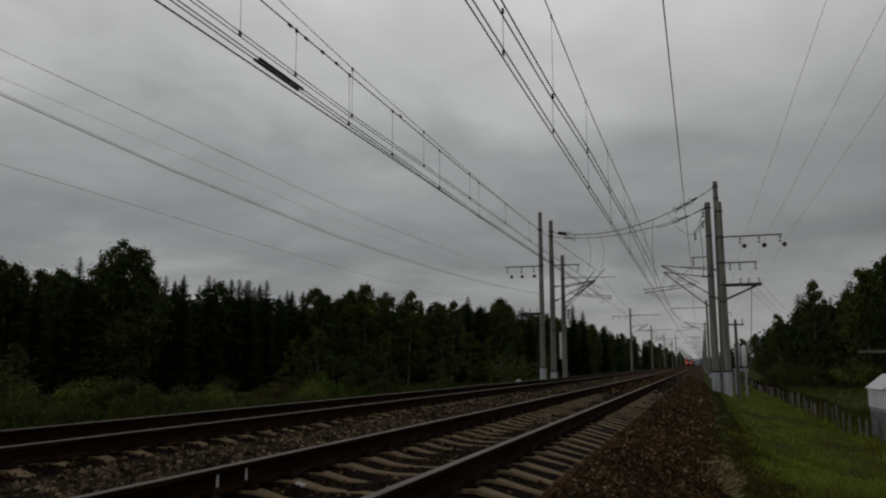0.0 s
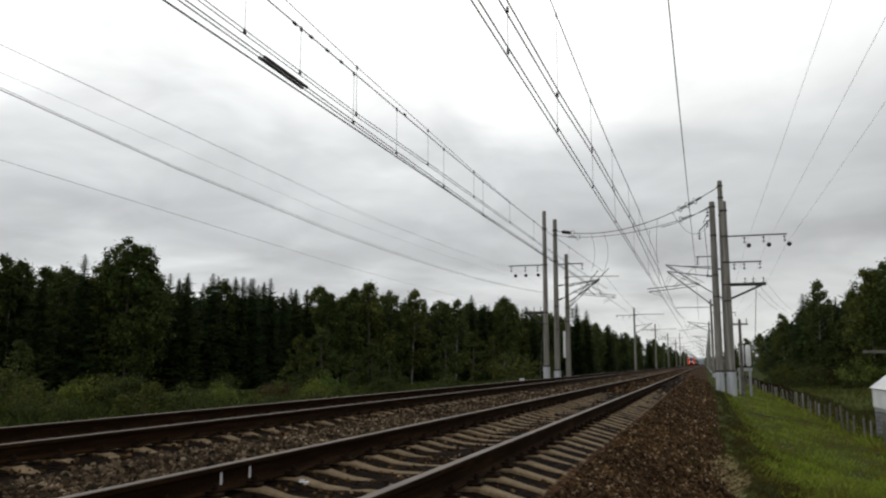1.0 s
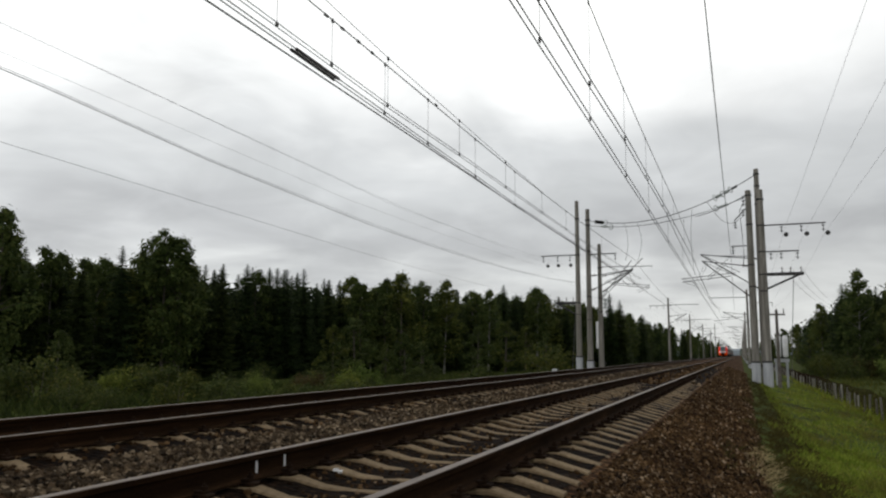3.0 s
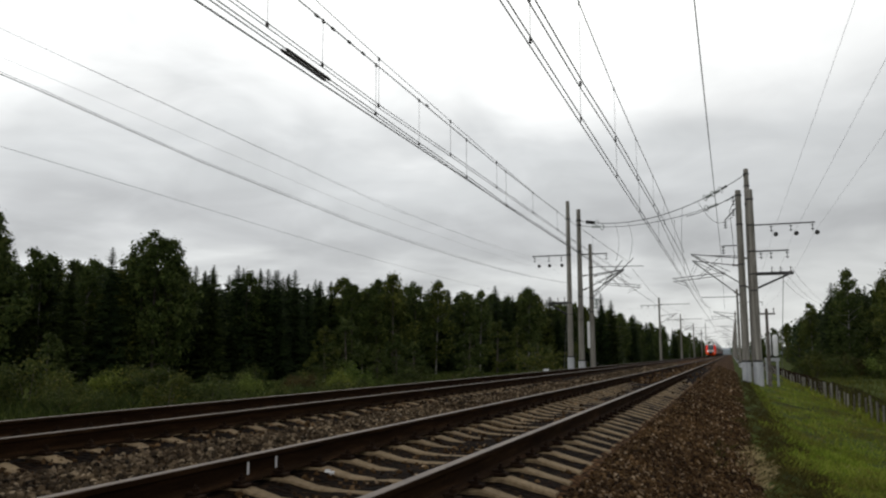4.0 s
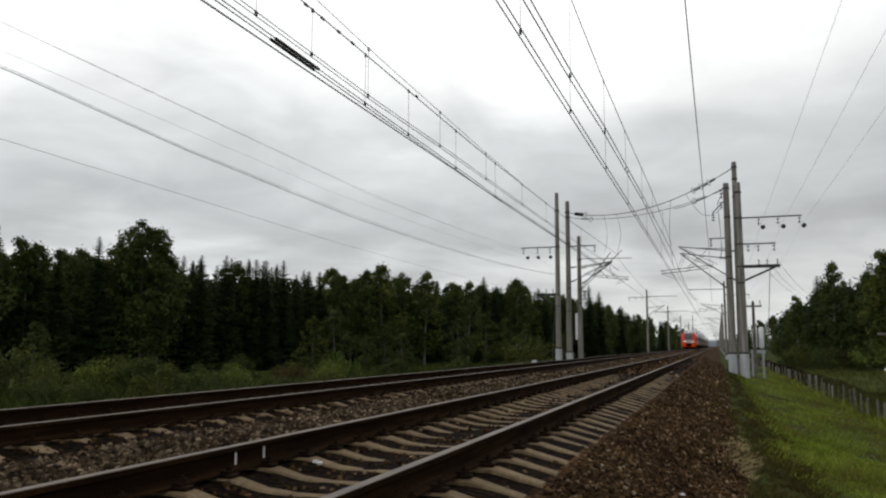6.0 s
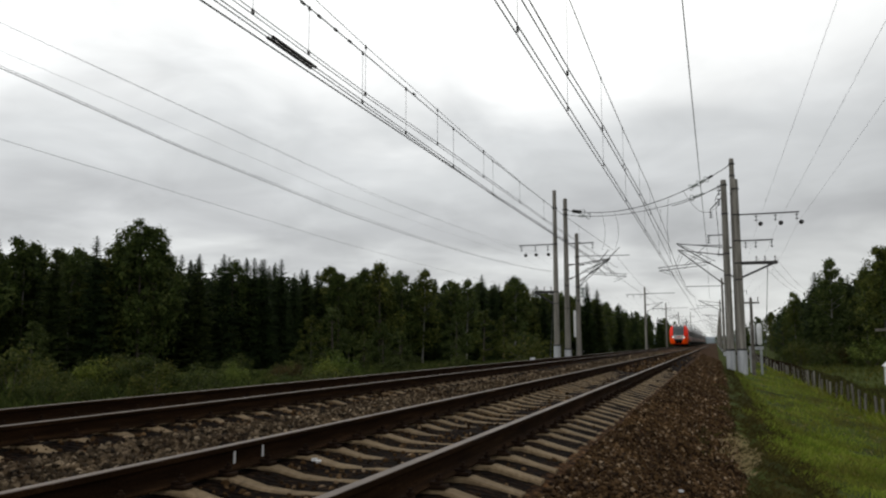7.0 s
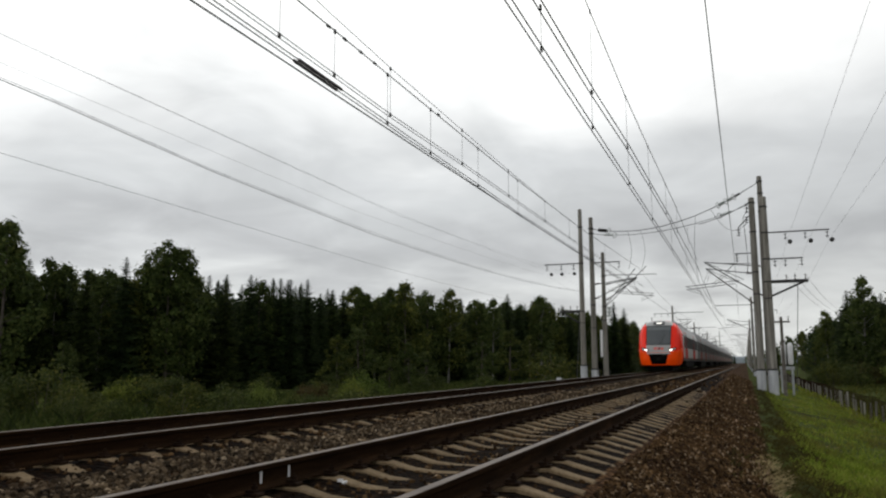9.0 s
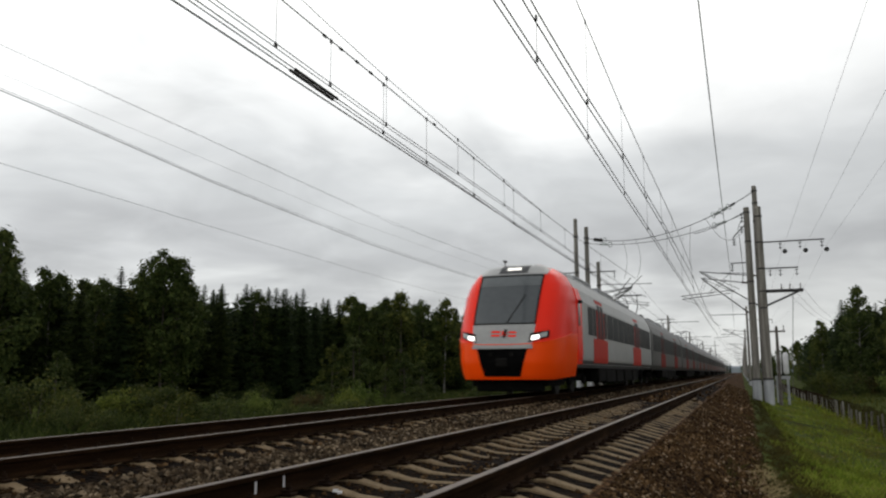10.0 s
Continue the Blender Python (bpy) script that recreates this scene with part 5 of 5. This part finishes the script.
def car(head, raised=False):
    label = "red and grey electric train head car with lit headlamps" if head else "dark grey electric train car with red doors and dark windows"
    c = thing("train_car", label, "train car", "cars of the train")
    y0 = BACK if head else 0.25
    # Cars behind the head car get a darker grey and a darker red.
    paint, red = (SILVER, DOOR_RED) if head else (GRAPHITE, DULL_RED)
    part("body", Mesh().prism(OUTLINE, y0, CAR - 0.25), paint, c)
    part("skirt", Mesh().box(-1.66, 1.66, y0 + (0.2 if head else 0), CAR - 0.25, 0.86, 1.02, 0.03), DARKGREY, c)
    part("roof", Mesh().prism([(-1.3, 3.97), (-1.12, 4.12), (-0.74, 4.27), (0, 4.345), (0.74, 4.27), (1.12, 4.12), (1.3, 3.97)], y0 + 0.6, CAR - 0.3), GREYPAINT, c, "light grey roof")
    doors = (6.3, 17.6)
    for side in (-1, 1):
        spans = [(4.9, 6.0), (9.2, 17.3), (20.5, 25.2)] if head else [(1.0, 6.0), (9.2, 17.3), (20.5, 25.2)]
        for a, b in spans:
            k = max(1, round((b - a) / 1.55))
            step_y = (b - a) / k
            for i in range(k):
                part("window", side_panel(a + i * step_y + 0.06, a + (i + 1) * step_y - 0.06, 2.02, 3.02, side), TINTED, c, "dark tinted window")
        for d in doors:
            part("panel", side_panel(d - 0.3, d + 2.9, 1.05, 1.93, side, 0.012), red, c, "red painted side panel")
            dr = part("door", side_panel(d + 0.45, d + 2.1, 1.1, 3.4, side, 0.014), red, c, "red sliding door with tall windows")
            for o in (0.62, 1.36):
                part("door_window", side_panel(d + o, d + o + 0.55, 1.95, 3.2, side, 0.02), TINTED, dr)
            part("window", side_panel(d - 0.25, d + 0.35, 2.02, 3.02, side), TINTED, c, "dark tinted window")
            part("window", side_panel(d + 2.2, d + 2.8, 2.02, 3.02, side), TINTED, c, "dark tinted window")
        part("sill_stripe", side_panel(y0 + 0.1, CAR - 0.3, 1.0, 1.12, side, 0.006), DARKGREY, c)
    for y in ((5.0, 22.5) if head else (3.6, 22.4)):
        bogie(c, y, head)
    for y, l, h in ((7.6, 1.6, 0.36), (9.4, 2.4, 0.3), (12.2, 2.0, 0.28), (14.6, 2.6, 0.32), (17.6, 1.8, 0.3)):
        for sx in (-1, 1):
            part("equipment_box", Mesh().box(sx * 1.35 - 0.3, sx * 1.35 + 0.3, y, y + l, h, 0.88, 0.04), BLACK, c)
    for y, l, h in ((7.0, 3.4, 0.1), (12.4, 4.2, 0.14), (19.0, 3.2, 0.1)):
        part("roof_unit", Mesh().box(-0.95, 0.95, y, y + l, 4.2, 4.3 + h, 0.06), GREYPAINT, c)
    part("gangway", Mesh().box(-0.95, 0.95, CAR - 0.26, CAR + 0.26, 1.0, 3.7, 0.05), BLACK, c, "black rubber gangway")
    if raised:
        pantograph(c, 5.2, 4.4, 5.84)
    if head:
        ridge = lambda u: 1.54 + 0.42 * abs(u) ** 2.5
        part("bumper", shell(lambda u: 0.5 + 0.3 * max(0.0, abs(u) - 0.7), ridge, 12), ORANGE, c, "bright orange-red lower nose", True)
        part("cab_shell", shell(ridge, lambda u: 4.325, 30), RED, c, "glossy red cab pillars", True)
        lip = Mesh().rope([nose(math.sin(u * math.pi / 2) * 1.735, 1.54 + 0.42 * abs(u) ** 2.5, 0.012) for u in np.linspace(-0.98, 0.98, 41)], 0.018, 6)
        part("nose_ridge", lip, ORANGE, c)
        # Added black block that stands in for the shadow under the nose.
        part("plough", Mesh().box(-1.05, 1.05, 0.75, 1.2, 0.14, 0.46, 0.06), BLACK, c)
        part("underfloor", Mesh().box(-1.2, 1.2, 0.8, BACK + 0.4, 0.3, 0.62, 0.05), BLACK, c)
        part("side_panel", Mesh().prism([(-1.71, 0.98), (-1.75, 1.3), (-1.75, 2.4), (-1.747, 3.1), (-1.63, 3.5), (1.63, 3.5), (1.747, 3.1), (1.75, 2.4), (1.75, 1.3), (1.71, 0.98)], BACK - 0.02, BACK + 0.8), RED, c, "red cab side")
        part("cab_door_window", side_panel(BACK + 0.1, BACK + 0.42, 2.25, 3.0, 1, 0.02), GLASS, c)
        ws = lambda z: 0.94 + 0.03 * (z - 2.2)
        part("windscreen", patch(2.2, 3.76, lambda z: -ws(z), ws, 0.022, 20, 14), GLASS, c, "dark windscreen")
        fr = Mesh()
        border = [nose(x, 2.18, 0.03) for x in np.linspace(-0.95, 0.95, 15)] + [nose(ws(z) + 0.01, z, 0.03) for z in np.linspace(2.22, 3.74, 12)] \
            + [nose(x, 3.78, 0.03) for x in np.linspace(0.99, -0.99, 15)] + [nose(-ws(z) - 0.01, z, 0.03) for z in np.linspace(3.74, 2.22, 12)]
        fr.rope(border + border[:1], 0.022, 6)
        part("windscreen_frame", fr, BLACK, c)
        part("front_panel", patch(1.5, 2.16, lambda z: -0.9 - 0.12 * (z - 1.5), lambda z: 0.9 + 0.12 * (z - 1.5), 0.02), SILVER, c, "silver grey front panel")
        # Band slightly lighter than the glass, along the top of the windscreen.
        part("sun_blind", patch(3.42, 3.74, lambda z: 0.02 - ws(z), lambda z: ws(z) - 0.02, 0.026, 20, 4), TOP_BAND, c, "grey tinted band across the top of the windscreen")
        part("brow", patch(3.8, 4.31, lambda z: -min(1.12, profile(z, HALF) - 0.03) + 0.02, lambda z: min(1.12, profile(z, HALF) - 0.03) - 0.02, 0.02), SILVER, c, "grey roof brow")
        g = lambda z: 0.55 + 0.25 * (z - 0.6) / 0.9
        # Flat panel; the dark inside of the recess is put into its colour.
        part("grille", patch(0.6, 1.42, lambda z: -g(z), g, 0.02), OPENING_SHADE, c, "coupler opening, its inner shade painted as a black panel")
        part("front_trim", patch(1.42, 1.5, lambda z: -0.92, lambda z: 0.92, 0.04, 16, 2), SILVER, c)
        part("coupler", Mesh().box(-0.2, 0.2, -0.05, 0.4, 0.85, 1.15, 0.05).lathe((0.32, -0.03, 1.25), (0, -1, 0), [(0, 0.06), (0.05, 0.06)], 10).lathe((-0.32, -0.03, 1.25), (0, -1, 0), [(0, 0.06), (0.05, 0.06)], 10), BLACK, c)
        for s in (-1, 1):
            part("headlamp_housing", slanted((s * 0.8, 1.6), (s * 1.34, 1.76), (s * 1.36, 1.97), (s * 0.84, 1.87), 0.03), BLACK, c, "black headlamp housing slanting up to the side")
            part("headlamp", slanted((s * 0.87, 1.66), (s * 1.09, 1.72), (s * 1.09, 1.84), (s * 0.88, 1.8), 0.045), HEADLAMP, c, "lit white headlamp")
            part("marker_lamp", slanted((s * 1.12, 1.74), (s * 1.29, 1.79), (s * 1.3, 1.93), (s * 1.13, 1.88), 0.045), GLASS_INS, c, "unlit grey marker lamp")
        part("top_lamp_housing", patch(3.86, 4.18, lambda z: -0.46, lambda z: 0.46, 0.04, 8, 4), DARKGREY, c)
        part("top_lamp", patch(3.98, 4.08, lambda z: -0.22, lambda z: 0.22, 0.055, 8, 4), TOP_LAMP, c, "lit white top headlamp")
        em = Mesh()
        for a, b, z0, z1 in ((-0.34, -0.08, 2.02, 2.08), (-0.34, -0.08, 1.91, 1.97), (-0.02, 0.12, 1.93, 2.07), (0.18, 0.42, 2.0, 2.06), (0.18, 0.42, 1.89, 1.95)):
            p = patch(z0 - 0.12, z1 - 0.12, lambda z: a, lambda z: b, 0.03, 2, 2)
            em.add(p.v, p.f)
        part("emblem", em, RED, c, "red emblem of plain bars")
        wp2 = Mesh().tube(nose(0.1, 2.0, 0.05), nose(0.05, 1.76, 0.05), 0.035, n=6).tube(nose(0.1, 2.2, 0.05), nose(0.55, 3.1, 0.05), 0.012, n=5)
        part("wiper", wp2, BLACK, c)
        horn = Mesh().tube((-0.75, BACK + 0.2, 4.2), (-0.75, BACK + 0.2, 4.5), 0.02, n=6).box(-0.8, -0.7, BACK + 0.1, BACK + 0.3, 4.48, 4.54, 0.01)
        part("aerial", horn, STEEL, c)
        part("mirror_camera", Mesh().box(1.74, 1.84, BACK + 0.2, BACK + 0.5, 3.0, 3.1, 0.02), BLACK, c)
    return c


SIZE = 1.045
HEAD = car(True)
SECOND = car(False, True)
HEAD.scale = SECOND.scale = (SIZE, SIZE, SIZE)
CARS = [HEAD, SECOND] + [copy_thing(SECOND, pose(0, 0, 0)) for k in range(2, 10)]


def motions():
    """The train runs towards the camera at an even speed."""
    for k, c in enumerate(CARS):
        walk(c, [(t * 0.5, pose(XF, 24.0 + 46.6 * (10.0 - t * 0.5) + CAR * SIZE * k, 0)) for t in range(21)])


motions()
